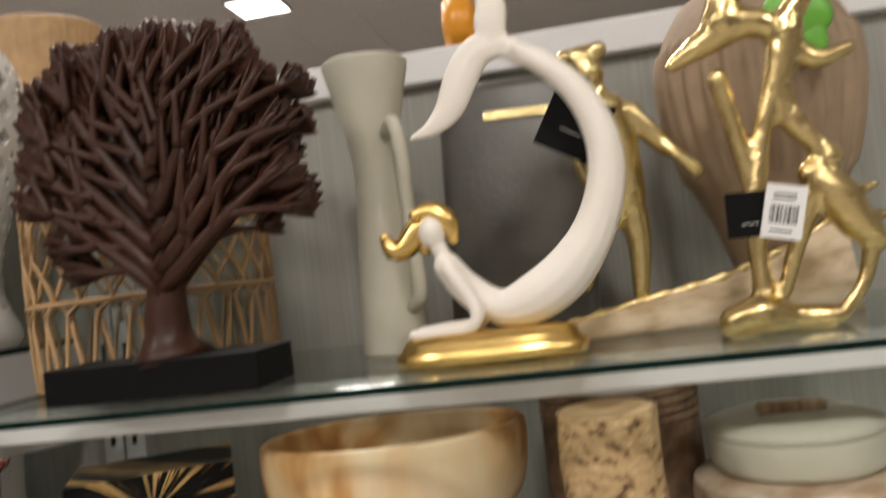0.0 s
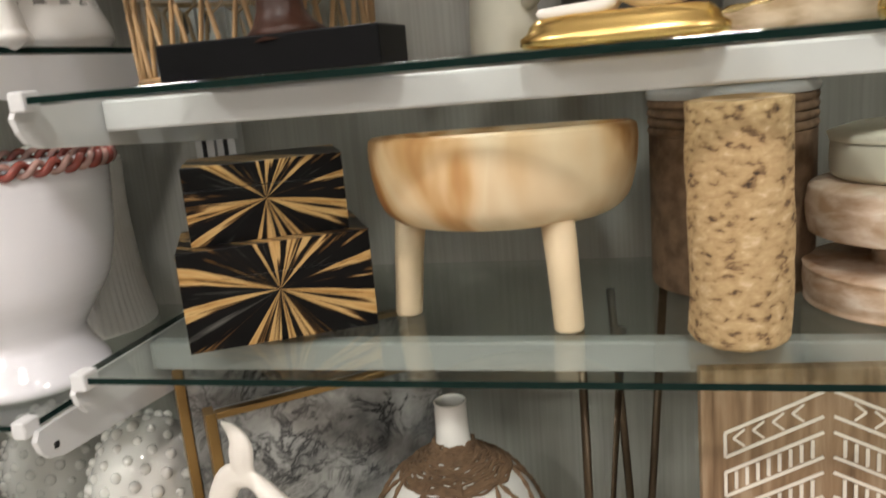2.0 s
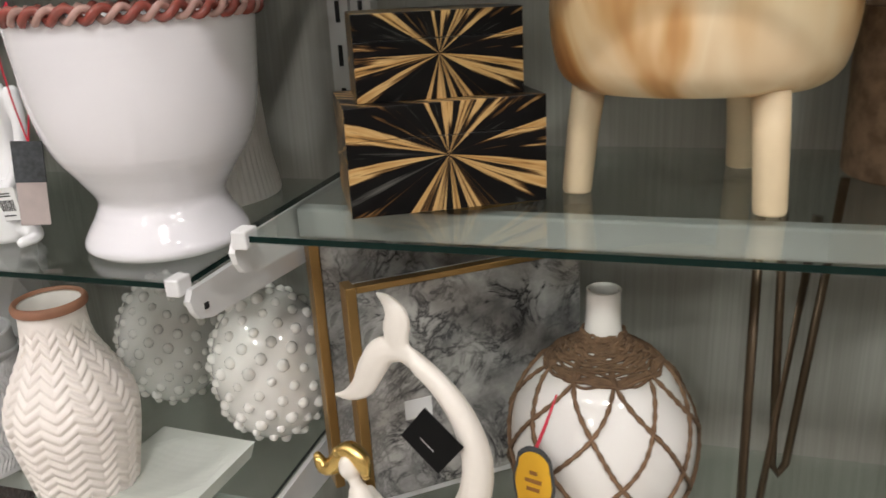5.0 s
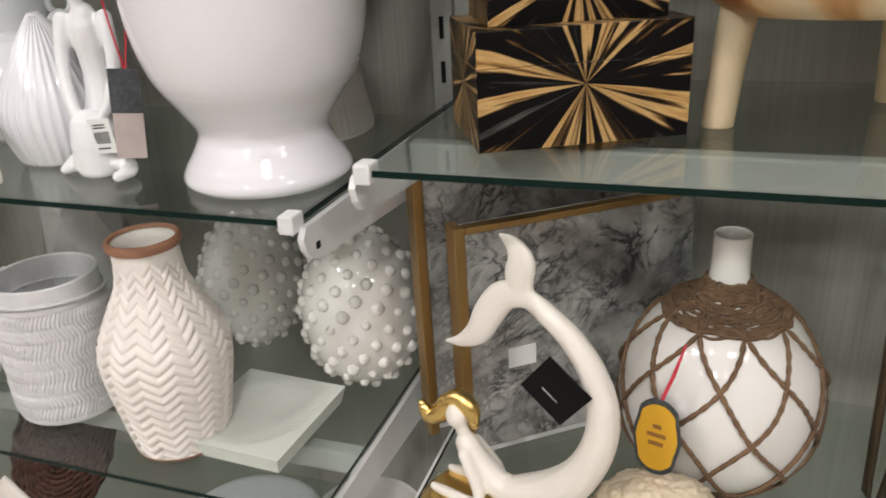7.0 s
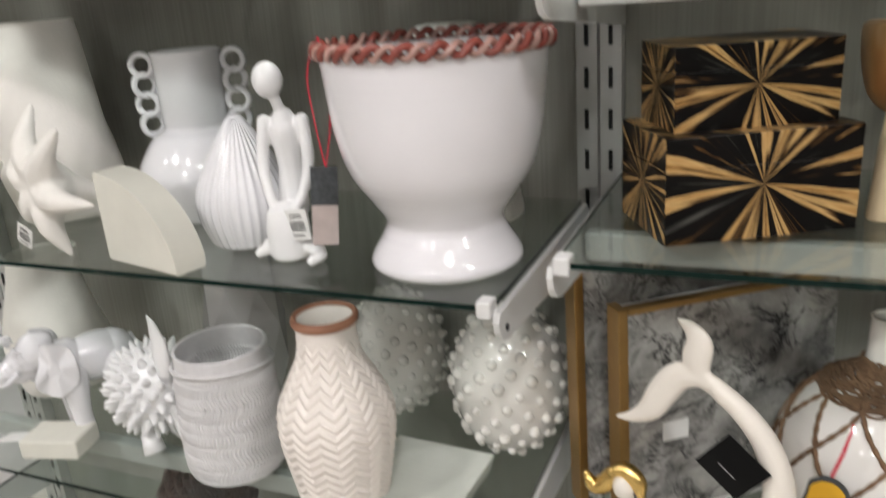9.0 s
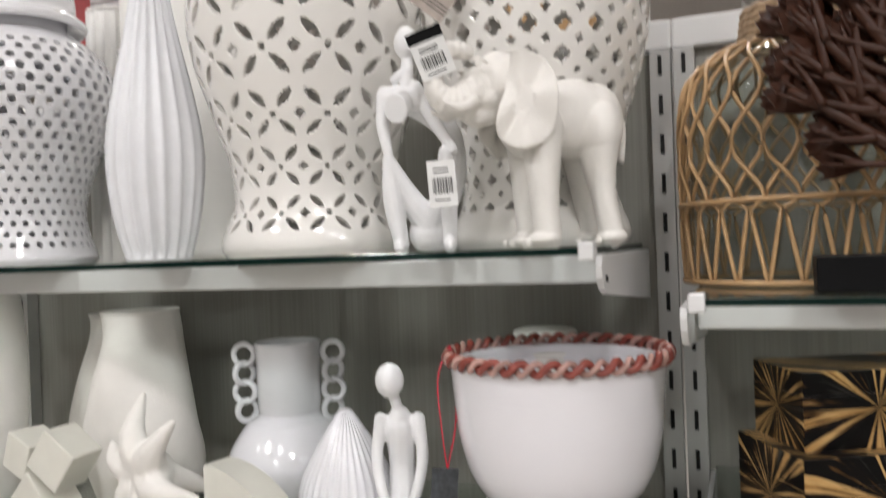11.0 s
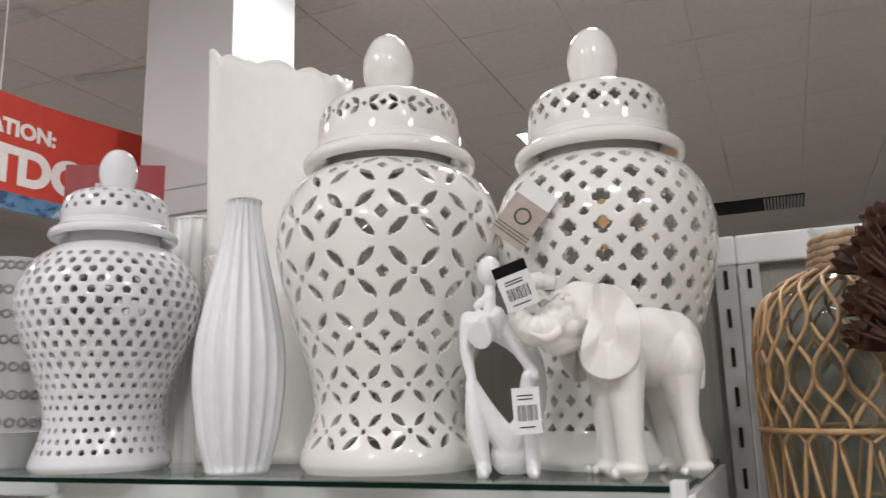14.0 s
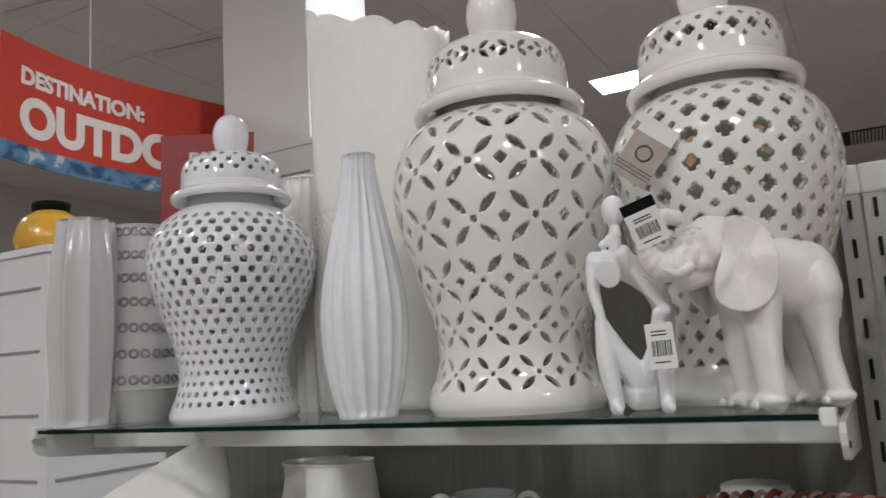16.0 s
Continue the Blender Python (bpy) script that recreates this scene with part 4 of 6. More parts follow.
def rattan_basket(m):
    t = thing("rattan_vase", m, "glass vase wrapped in open honey rattan weave with rope neck", "vase")
    pts = [(0.12, 0), (0.125, 0.01), (0.127, 0.09), (0.126, 0.19), (0.116, 0.232), (0.086, 0.26), (0.058, 0.27)]
    prof = smooth_profile(pts, 40)
    inner = [(r - 0.008, z) for r, z in pts] + [(0.05, 0.305), (0.054, 0.322)]
    revolve("glass_liner", hollow(inner, 0.003, 40), M_CLEAR, t, 48, label="clear glass liner")
    n = 24
    rad = lambda z: float(np.interp(z, prof[:, 1], prof[:, 0]))
    for hand in (-1, 1):
        bm = bmesh.new()
        for k in range(n):
            for zig in (0.0,):
                a0 = 2 * math.pi * (k + zig) / n
                path = []
                for s in range(25):
                    z = 0.003 + s / 24 * 0.264
                    if z < 0.09:
                        a = a0 + hand * 0.5 * (2 * math.pi / n) * abs(((z / 0.09) * 1.0) % 2 - 1)
                    else:
                        a = a0 + hand * 0.5 * (2 * math.pi / n) * math.cos((z - 0.09) / 0.06 * math.pi)
                    r = rad(z) + 0.0015 * hand
                    path.append((r * math.cos(a), r * math.sin(a), z))
                tube(bm, path, 0.0025, 5)
        part("weave", bm, M_RATTAN, t, smooth=True)
    for z in (0.09, 0.004):
        bm = bmesh.new()
        tube(bm, [((rad(z) + 0.002) * math.cos(a), (rad(z) + 0.002) * math.sin(a), z) for a in np.linspace(0, 2 * math.pi, 49).tolist()], 0.0032, 6, False)
        part("hoop", bm, M_RATTAN, t, smooth=True)
    for k in range(5):
        bm = bmesh.new()
        tube(bm, [((0.055 - 0.001 * k) * math.cos(a), (0.055 - 0.001 * k) * math.sin(a), 0.271 + 0.0085 * k + 0.001 * math.sin(a * 14 + k)) for a in np.linspace(0, 2 * math.pi, 65).tolist()], 0.0058, 7, False)
        part("rope_coil", bm, M_ROPE_PALE, t, smooth=True)
    return t


M_ROPE_PALE = material("pale_jute_rope", (0.34, 0.24, 0.15), 0.85, vary=0.4, grain=160, bump=0.9)
rattan_basket(pose(-0.268, 0.925, TR, 0, 0, 5))


def jug(m):
    t = thing("tall_jug", m, "tall waisted sage-grey stoneware jug with a handle", "jug")
    revolve("body", hollow([(0.032, 0), (0.035, 0.008), (0.031, 0.08), (0.024, 0.17), (0.027, 0.22), (0.037, 0.265), (0.044, 0.295), (0.045, 0.302)], 0.004, 50), M_SAGE, t, 56)
    bm = bmesh.new()
    tube(bm, curve_pts([(0.018, -0.018, 0.222), (0.03, -0.034, 0.232), (0.036, -0.038, 0.2), (0.036, -0.036, 0.12), (0.038, -0.034, 0.06), (0.026, -0.02, 0.045)], 20), 0.0075, 8)
    part("handle", bm, M_SAGE, t, smooth=True)


jug(pose(0.006, 0.905, TR))


def slate_flask(m):
    t = thing("slate_flask", m, "flat dark slate flask vase with a gold band", "vase")
    bm = block(bmesh.new(), -0.082, 0.082, -0.02, 0.02, 0, 0.285, 0.014)
    part("body", bm, M_SLATE, t, smooth=True)
    boxed("band", -0.03, 0.045, -0.0225, -0.019, 0.236, 0.247, M_GOLD_PALE, t, 0.001, "gold leaf band")


slate_flask(pose(0.137, 0.985, TR, -4, 2, 0))


def mermaid(m):
    """A mermaid lying on a stepped gilt base, her tail looping overhead."""
    bm = bmesh.new()
    limb(bm, [(-0.05, 0, 0.082), (-0.034, 0, 0.06), (-0.008, 0, 0.042), (0.02, 0, 0.046), (0.05, 0, 0.064), (0.076, 0, 0.096), (0.091, 0, 0.135), (0.092, 0, 0.172), (0.079, 0, 0.208), (0.058, 0, 0.234), (0.034, 0, 0.252), (0.016, 0, 0.262)],
         [0.012, 0.014, 0.0155, 0.021, 0.0215, 0.018, 0.016, 0.0145, 0.0125, 0.0108, 0.0098, 0.0105], 40, 12)
    for y in (-0.012, 0.012):
        limb(bm, [(-0.046, y, 0.078), (-0.026, y * 1.7, 0.046), (-0.03, y * 1.8, 0.03), (-0.066, y * 1.5, 0.027), (-0.082, y * 1.4, 0.027)], [0.007, 0.0065, 0.006, 0.006, 0.0045], 14, 8)
    limb(bm, [(-0.05, 0, 0.086), (-0.056, 0, 0.1)], [0.007, 0.007], 4)
    blob(bm, (-0.06, 0, 0.112), (0.012, 0.0115, 0.0145))
    limb(bm, [(0.018, 0, 0.262), (-0.004, 0, 0.258), (-0.02, 0, 0.236), (-0.032, 0, 0.214), (-0.05, 0, 0.2), (-0.068, 0, 0.195)], [0.011, 0.015, 0.0155, 0.013, 0.0075, 0.0025], 18, 10)
    limb(bm, [(0.014, 0, 0.262), (0.012, 0, 0.28), (0.014, 0, 0.296), (0.006, 0, 0.309), (-0.006, 0, 0.316)], [0.011, 0.0145, 0.0135, 0.0085, 0.003], 16, 10)
    for v in bm.verts:
        if v.co.z > 0.185 and v.co.x < 0.03:
            v.co.y *= 0.55
    body = part("mermaid_body", bm, M_FIGURE_WARM, smooth=True)
    melt(body, 0.0022, 3)
    dg = bpy.context.evaluated_depsgraph_get()
    me = bpy.data.meshes.new_from_object(body.evaluated_get(dg))
    bpy.data.objects.remove(body)
    bm = bmesh.new()
    bm.from_mesh(me)
    for f in bm.faces:
        f.material_index, f.smooth = 0, True
    first = len(bm.faces)
    rows = [(0.066, 0.036, 0.0), (0.07, 0.04, 0.003), (0.07, 0.04, 0.009), (0.064, 0.036, 0.013), (0.062, 0.034, 0.018), (0.057, 0.03, 0.023), (0.05, 0.026, 0.025)]
    seg = 40
    rings = []
    for rx, ry, z in rows:
        rings.append([bm.verts.new((-0.02 + (rx + 0.012) * math.copysign(abs(math.cos(a)) ** 0.7, math.cos(a)), ry * math.copysign(abs(math.sin(a)) ** 0.7, math.sin(a)), z)) for a in np.linspace(0, 2 * math.pi, seg, endpoint=False).tolist()])
    for a, b in zip(rings, rings[1:]):
        for k in range(seg):
            bm.faces.new((a[k], a[(k + 1) % seg], b[(k + 1) % seg], b[k]))
    bm.faces.new(rings[-1])
    bm.faces.new(rings[0][::-1])
    for pts, rad in (([(-0.072, -0.002, 0.128), (-0.06, 0.004, 0.13), (-0.046, 0.004, 0.12), (-0.042, 0.004, 0.104)], [0.006, 0.0095, 0.0095, 0.005]),
                     ([(-0.058, 0.008, 0.126), (-0.074, 0.008, 0.116), (-0.084, 0.006, 0.104), (-0.096, 0.002, 0.1), (-0.102, 0.0, 0.112)], [0.009, 0.0115, 0.011, 0.009, 0.005]),
                     ([(-0.066, 0.01, 0.116), (-0.07, 0.012, 0.1)], [0.01, 0.007])):
        limb(bm, pts, rad, 14, 10)
    bm.faces.ensure_lookup_table()
    for f in bm.faces[first:]:
        f.material_index, f.smooth = 1, True
    ob = part("mermaid_figurine", bm, [M_FIGURE_WARM, M_GOLD])
    ob.matrix_world = m
    return tagged(ob, "white mermaid figurine with gold hair on gilt base", "figurine", "mermaid figurines")


M_FIGURE_WARM = material("ivory_satin_resin", (0.84, 0.79, 0.72), 0.36, vary=0.03)
mermaid(pose(0.14, 0.77, TR, 0, 0, -3))
mermaid(pose(-0.265, 0.735, LR, 0, 0, -14))


def black_tag(m, size=0.05):
    t = thing("hang_tag", m, "black square hang tag on a thread", "hang tag", "hang tags")
    boxed("card", -size / 2, size / 2, -0.0008, 0.0008, -size / 2, size / 2, M_BLACK, t, 0.0003)
    boxed("print_line", -size * 0.2, size * 0.16, -0.0011, -0.0008, -0.0076, -0.0071, M_PAPER, t)


black_tag(pose(-0.216, 0.706, LR + 0.185, 4, 38, -14), 0.05)
black_tag(pose(0.212, 0.8, TR + 0.19, 0, 30, 6), 0.055)


M_GOLD_LEAF = material("rough_gold_leaf", (0.74, 0.58, 0.28), 0.2, 1.0, vary=0.2, bump=1.0, bump_scale=70)


def gold_dancer(nm, m, pose_pts, mat, label):
    bm = bmesh.new()
    for pts, rad in pose_pts:
        limb(bm, pts, rad, 10, 8)
    ob = part(nm, bm, mat, smooth=True)
    ob.matrix_world = m
    melt(ob, 0.0026, 2)
    return tagged(ob, label, "figurine")


gold_dancer("gold_walker_figurine", pose(0.255, 0.87, TR + 0.034), [
    ([(0, 0, 0), (0.004, 0, 0.05), (-0.002, 0, 0.095)], [0.008, 0.012, 0.017]), ([(-0.05, 0, 0.015), (-0.036, 0, 0.055), (-0.008, 0, 0.095)], [0.008, 0.013, 0.017]), ([(-0.055, 0, 0.05), (-0.03, 0.004, 0.08), (-0.01, 0, 0.1)], [0.006, 0.015, 0.016]),
    ([(-0.003, 0, 0.095), (-0.004, 0, 0.14), (-0.012, 0, 0.175)], [0.02, 0.019, 0.02]), ([(-0.012, 0, 0.175), (-0.02, 0, 0.205)], [0.011, 0.009]), ([(-0.036, 0, 0.178), (0.01, 0, 0.172)], [0.011, 0.011]),
    ([(-0.024, 0, 0.212), (-0.03, 0, 0.228)], [0.016, 0.014]), ([(-0.045, 0, 0.232), (-0.012, 0, 0.234)], [0.008, 0.009]), ([(0.01, 0, 0.17), (0.034, 0, 0.14), (0.05, -0.01, 0.122), (0.062, -0.01, 0.108)], [0.011, 0.01, 0.007, 0.008]), ([(-0.03, 0, 0.17), (-0.04, -0.01, 0.13), (-0.03, -0.014, 0.1)], [0.011, 0.009, 0.008])],
    M_GOLD_PALE, "pale gold walking figurine on a driftwood base")
gold_dancer("gold_dancer_figurine", pose(0.355, 0.775, TR), [
    ([(-0.036, 0, 0.008), (-0.015, -0.004, 0.014), (0.01, 0.004, 0.008), (0.036, 0.0, 0.006)], [0.014, 0.016, 0.011, 0.01]), ([(-0.012, 0, 0.012), (-0.012, 0, 0.06), (-0.01, 0, 0.1)], [0.01, 0.008, 0.012]),
    ([(-0.01, 0, 0.1), (-0.016, 0, 0.15), (-0.026, 0, 0.205)], [0.006, 0.0075, 0.009]), ([(-0.06, 0, 0.222), (-0.03, 0.0, 0.238), (0.0, 0, 0.248), (0.03, 0, 0.236)], [0.006, 0.013, 0.014, 0.009]), ([(-0.018, 0, 0.25), (-0.012, 0, 0.275)], [0.017, 0.013]),
    ([(-0.008, 0, 0.11), (0.004, 0, 0.16), (0.02, 0, 0.2), (0.03, 0, 0.235)], [0.009, 0.008, 0.012, 0.015]), ([(0.028, 0, 0.24), (0.045, 0, 0.262), (0.05, 0, 0.285)], [0.013, 0.01, 0.013]),
    ([(0.03, 0, 0.225), (0.05, 0, 0.21), (0.075, 0, 0.215)], [0.011, 0.009, 0.006]), ([(0.02, 0, 0.195), (0.026, 0, 0.165), (0.04, 0, 0.145), (0.05, 0, 0.13)], [0.01, 0.011, 0.009, 0.012]),
    ([(0.04, 0, 0.115), (0.02, 0, 0.07), (0.005, 0, 0.03)], [0.012, 0.008, 0.006]), ([(0.036, 0, 0.12), (0.052, 0, 0.1), (0.066, 0, 0.075), (0.08, 0, 0.062)], [0.012, 0.018, 0.015, 0.009]), ([(0.06, 0, 0.1), (0.082, 0, 0.105)], [0.007, 0.003]), ([(0.07, 0, 0.08), (0.09, 0, 0.082)], [0.007, 0.003]),
    ([(0.074, 0, 0.062), (0.064, 0, 0.03), (0.045, 0, 0.006)], [0.008, 0.006, 0.006])],
    M_GOLD_LEAF, "rough pale gold dancing couple figurine")


def driftwood(m):
    t = thing("driftwood_base", m, "long cream driftwood wedge with gold-leafed upper edge", "driftwood")
    crest = curve_pts([(-0.11, 0.008), (-0.06, 0.018), (0.0, 0.03), (0.06, 0.041), (0.11, 0.058), (0.17, 0.086)], 40)
    bm = bmesh.new()
    rings = []
    for k, (x, z) in enumerate(crest.tolist()):
        w = 0.003 * noise.noise(Vector((x * 60, 0.3, 0)))
        rings.append([bm.verts.new(p) for p in ((x, -0.03 + w, 0), (x, -0.029 + w, z * 0.3), (x, -0.02 - w, z * 0.7), (x, -0.012, z), (x, 0.004, z + 0.002), (x, 0.016, z * 0.85), (x, 0.024, 0))])
    for a, b in zip(rings, rings[1:]):
        for k in range(7):
            bm.faces.new((a[k], a[(k + 1) % 7], b[(k + 1) % 7], b[k]))
    bm.faces.new(rings[0])
    bm.faces.new(rings[-1][::-1])
    part("log", bm, M_DRIFTWOOD, t, smooth=True)
    bm = bmesh.new()
    tube(bm, [(x, -0.008, z) for x, z in crest.tolist()], [0.005 + 0.0015 * math.sin(k * 1.7) for k in range(40)], 8)
    part("gilt_edge", bm, M_GOLD_PALE, t, "gold leaf edge", smooth=True)


M_DRIFTWOOD = ramp_noise_material("cream_bleached_driftwood", [(0.35, (0.42, 0.31, 0.18)), (0.5, (0.62, 0.5, 0.34)), (0.65, (0.72, 0.61, 0.45))], 35, (0.6, 1, 1.5), 0.75, 7, 0.3, 0.4)
driftwood(pose(0.27, 0.87, TR, 0, 0, 4))


def ribbed_urn(m):
    t = thing("brown_urn", m, "brown earthenware urn with ridged upper body", "urn")
    pts = [(0.03, 0), (0.034, 0.01), (0.055, 0.08), (0.083, 0.15), (0.096, 0.22), (0.092, 0.27), (0.07, 0.31), (0.05, 0.325), (0.052, 0.335)]
    revolve("body", hollow(pts, 0.004, 90), M_BROWN_POT, t, 150, lambda a, z: np.where((z > 0.13) & (z < 0.27), 0.0042 * np.sin(a * 30), 0))


ribbed_urn(pose(0.4, 0.95, TR))
bm = bmesh.new()
blob(bm, (0, 0, 0.02), (0.03, 0.008, 0.022), (0, 20, 0))
blob(bm, (0.01, 0, -0.005), (0.012, 0.006, 0.02))
leaf = part("leaf_ornament", bm, M_GREEN, smooth=True)
leaf.matrix_world = pose(0.415, 0.838, TR + 0.245)
tagged(leaf, "glossy green leaf ornament hanging on urn", "ornament")
t_tag = paper_tag("price_tag", pose(0.366, 0.752, TR + 0.112, 0, 14, -6), 0.03, 0.042, "white striped price ticket hanging from gold dancer")
black_tag(pose(0.337, 0.758, TR + 0.093, 0, 2, 0), 0.036)
bm = bmesh.new()
tube(bm, [(0, 0, 0), (0.002, 0, 0.03), (0.0, 0, 0.06)], [0.02, 0.024, 0.02], 20)
ob = part("orange_cup", bm, M_ORANGE, smooth=True)
ob.matrix_world = pose(0.09, 1.085, 1.742)
tagged(ob, "small orange glazed cup on top rail", "cup")

# ---- middle shelf of wooden decor ----


def horn_box(m, w, d, h, seed, label):
    t = thing("horn_box", m, label, "box", "stacked horn inlay boxes")
    lid = h * 0.3
    mats = [streak_material("horn_inlay", c, HORN, sc) for c, sc in (((0.0, -d / 2, h * 0.52), 9.0 + seed), ((-w / 2, 0.0, h * 0.5), 12.0 + seed))]
    bm = block(bmesh.new(), -w / 2, w / 2, -d / 2, d / 2, 0, h - lid - 0.0003, 0.0006)
    b = part("box_body", bm, mats, t)
    bm = block(bmesh.new(), -w / 2, w / 2, -d / 2, d / 2, h - lid, h, 0.0008)
    l = part("lid", bm, mats, t)
    for o in (b, l):
        for p in o.data.polygons:
            p.material_index = 1 if abs(p.normal.x) > 0.7 else 0


horn_box(pose(-0.233, 0.821, MR, 0, 0, 28), 0.18, 0.12, 0.097, 0.0, "black and tan sunburst horn inlay box")
horn_box(pose(-0.235, 0.827, MR + 0.097, 0, 0, 26), 0.15, 0.095, 0.075, 1.3, "smaller sunburst horn inlay box stacked on another")


def legged_bowl(m):
    t = thing("footed_bowl", m, "large figured wooden bowl on three pale legs", "bowl")
    prof = hollow([(0.06, 0.09), (0.096, 0.093), (0.118, 0.108), (0.127, 0.135), (0.13, 0.163), (0.129, 0.176)], 0.009, 40, 0.01)
    bowl = revolve("bowl", prof, M_BOWL_WOOD, t, 72, lambda a, z: 0.002 * np.sin(2 * a + 0.5) + 0.0013 * np.sin(3 * a))
    bowl.matrix_local = pose(0, 0, 0.13, -3.5, 0, 0) @ pose(0, 0, -0.13)
    for x, y in ((-0.102, -0.025), (0.064, -0.078), (0.05, 0.09)):
        bm = bmesh.new()
        tube(bm, [(x, y, 0.0), (x, y, 0.002), (x * 0.95, y * 0.95, 0.06), (x * 0.9, y * 0.9, 0.1)], [0.0125, 0.0138, 0.0145, 0.0155], 18)
        part("leg", bm, M_PALE_WOOD_LEG, t, "pale turned wooden leg", smooth=True)


M_PALE_WOOD_LEG = material("bare_pale_wood", (0.72, 0.58, 0.38), 0.55, vary=0.08, grain=40)
legged_bowl(pose(0.0, 0.868, MR))

t = thing("birch_log", pose(0.208, 0.772, MR), "upright birch bark log vase with pale cut top", "log vase")
revolve("log", [(0, 0), (0.039, 0), (0.041, 0.004)] + [(0.041, z) for z in np.linspace(0.01, 0.19, 24)] + [(0.041, 0.198), (0.038, 0.199)], M_BARK, t, 64, lambda a, z: 0.0012 * np.sin(a * 3 + z * 30) + 0.0006 * np.sin(a * 11 - z * 90))
revolve("cut_top", [(0.0385, 0.1985), (0.03, 0.2), (0.029, 0.17), (0, 0.17)], M_PALE_WOOD, t, 48, label="pale cut wood rim")

t = thing("cork_canister", pose(0.222, 0.945, MR), "dark brown cork canister with grooved rim", "canister")
M_CORK = ramp_noise_material("brown_cork", [(0.35, (0.15, 0.09, 0.05)), (0.65, (0.28, 0.18, 0.11))], 60, (1, 1, 1), 0.8, 8, 0, 0.5)
revolve("body", [(0, 0), (0.078, 0), (0.08, 0.003), (0.08, 0.15), (0.08, 0.156)], M_CORK, t, 64)
for k in range(4):
    revolve("groove_ring", [(0.07, 0.156 + k * 0.009), (0.08, 0.1565 + k * 0.009), (0.0815, 0.16 + k * 0.009), (0.08, 0.1645 + k * 0.009), (0.07, 0.165 + k * 0.009)], M_CORK, t, 64)
revolve("lid", [(0.081, 0.192), (0.083, 0.197), (0.08, 0.202), (0, 0.203)], M_UPRIGHT, t, 64, label="pale metal lid")

M_WHITEWASH = ramp_noise_material("whitewashed_carved_wood", [(0.35, (0.42, 0.27, 0.16)), (0.55, (0.62, 0.48, 0.36)), (0.7, (0.76, 0.68, 0.58))], 30, (1, 1, 2.5), 0.75, 7, 0.3, 0.6)
t = thing("tiered_stand", pose(0.372, 0.865, MR), "whitewashed carved wooden two-tier round stand", "stand")
revolve("lower_disc", smooth_profile([(0.0, 0.0), (0.085, 0.0), (0.094, 0.008), (0.095, 0.03), (0.086, 0.037), (0.0, 0.038)], 40), M_WHITEWASH, t, 64)
revolve("spool", [(0.0, 0.037), (0.04, 0.037), (0.034, 0.05), (0.04, 0.066), (0, 0.066)], M_WHITEWASH, t, 40)
revolve("upper_disc", smooth_profile([(0.0, 0.065), (0.08, 0.065), (0.092, 0.072), (0.093, 0.1), (0.08, 0.112), (0.0, 0.114)], 40), M_WHITEWASH, t, 64)
t = thing("sage_canister", pose(0.375, 0.875, MR + 0.114), "low sage green ceramic canister standing on wooden tiers", "canister")
revolve("body", hollow([(0.07, 0), (0.075, 0.006), (0.075, 0.03), (0.072, 0.034)], 0.004, 24), M_SAGE, t, 56)
revolve("lid", [(0.076, 0.034), (0.078, 0.04), (0.06, 0.046), (0, 0.047)], M_SAGE, t, 56)
boxed("knob", -0.03, 0.03, -0.008, 0.008, 0.046, 0.056, M_BOARD_WOOD, t, 0.003, "dark wooden handle")

# ---- middle shelf of white pots ----


def footed_pot(m):
    t = thing("footed_planter", m, "large glossy white footed planter with rust-red braided rim", "planter")
    pts = [(0.078, 0), (0.083, 0.006), (0.08, 0.016), (0.068, 0.036), (0.064, 0.052), (0.077, 0.074), (0.097, 0.105), (0.108, 0.145), (0.113, 0.19), (0.116, 0.226)]
    revolve("body", hollow(pts, 0.007, 90), M_GLOSSY_LILAC, t, 96, lambda a, z: np.where(z > 0.09, 0.0003, 0.00005) * np.sin(z * 700))
    for ph in (0, 1):
        bm = bmesh.new()
        n = 24
        path = [((0.118 + 0.0035 * math.cos(n * a + ph * math.pi)) * math.cos(a), (0.118 + 0.0035 * math.cos(n * a + ph * math.pi)) * math.sin(a), 0.232 + 0.0055 * math.sin(n * a + ph * math.pi)) for a in np.linspace(0, 2 * math.pi, 361).tolist()]
        tube(bm, path, 0.0042 if ph else 0.0034, 6, False)
        # One strand is paler: the braid's white highlights are put into its colour.
        part("braid", bm, M_RED_RIM if ph else M_RED_PALE, t, smooth=True)
    return t


M_GLOSSY_LILAC = material("cool_white_glaze", (0.84, 0.825, 0.86), 0.11, coat=0.6, vary=0.03, grain=14)
M_RED_PALE = material("highlight_pale_red_glaze", (0.5, 0.3, 0.26), 0.22, vary=0.5, grain=70, coat=0.3)
footed_pot(pose(-0.522, 0.787, ML))

ribbed_vase(pose(-0.575, 0.955, ML), [(0.082, 0), (0.086, 0.008), (0.077, 0.06), (0.072, 0.15), (0.074, 0.205), (0.073, 0.21)], 60, 0.003, M_BISQUE, "matt white finely ribbed bell-shaped canister", "ribbed_canister", 240)
t = thing("canister_lid", pose(-0.575, 0.955, ML + 0.212), "matt white stepped lid on ribbed canister", "lid")
revolve("lid", smooth_profile([(0.072, 0.0), (0.072, 0.005), (0.056, 0.009), (0.042, 0.016), (0.041, 0.025), (0.03, 0.029), (0.0, 0.03)], 30), M_BISQUE, t, 48)


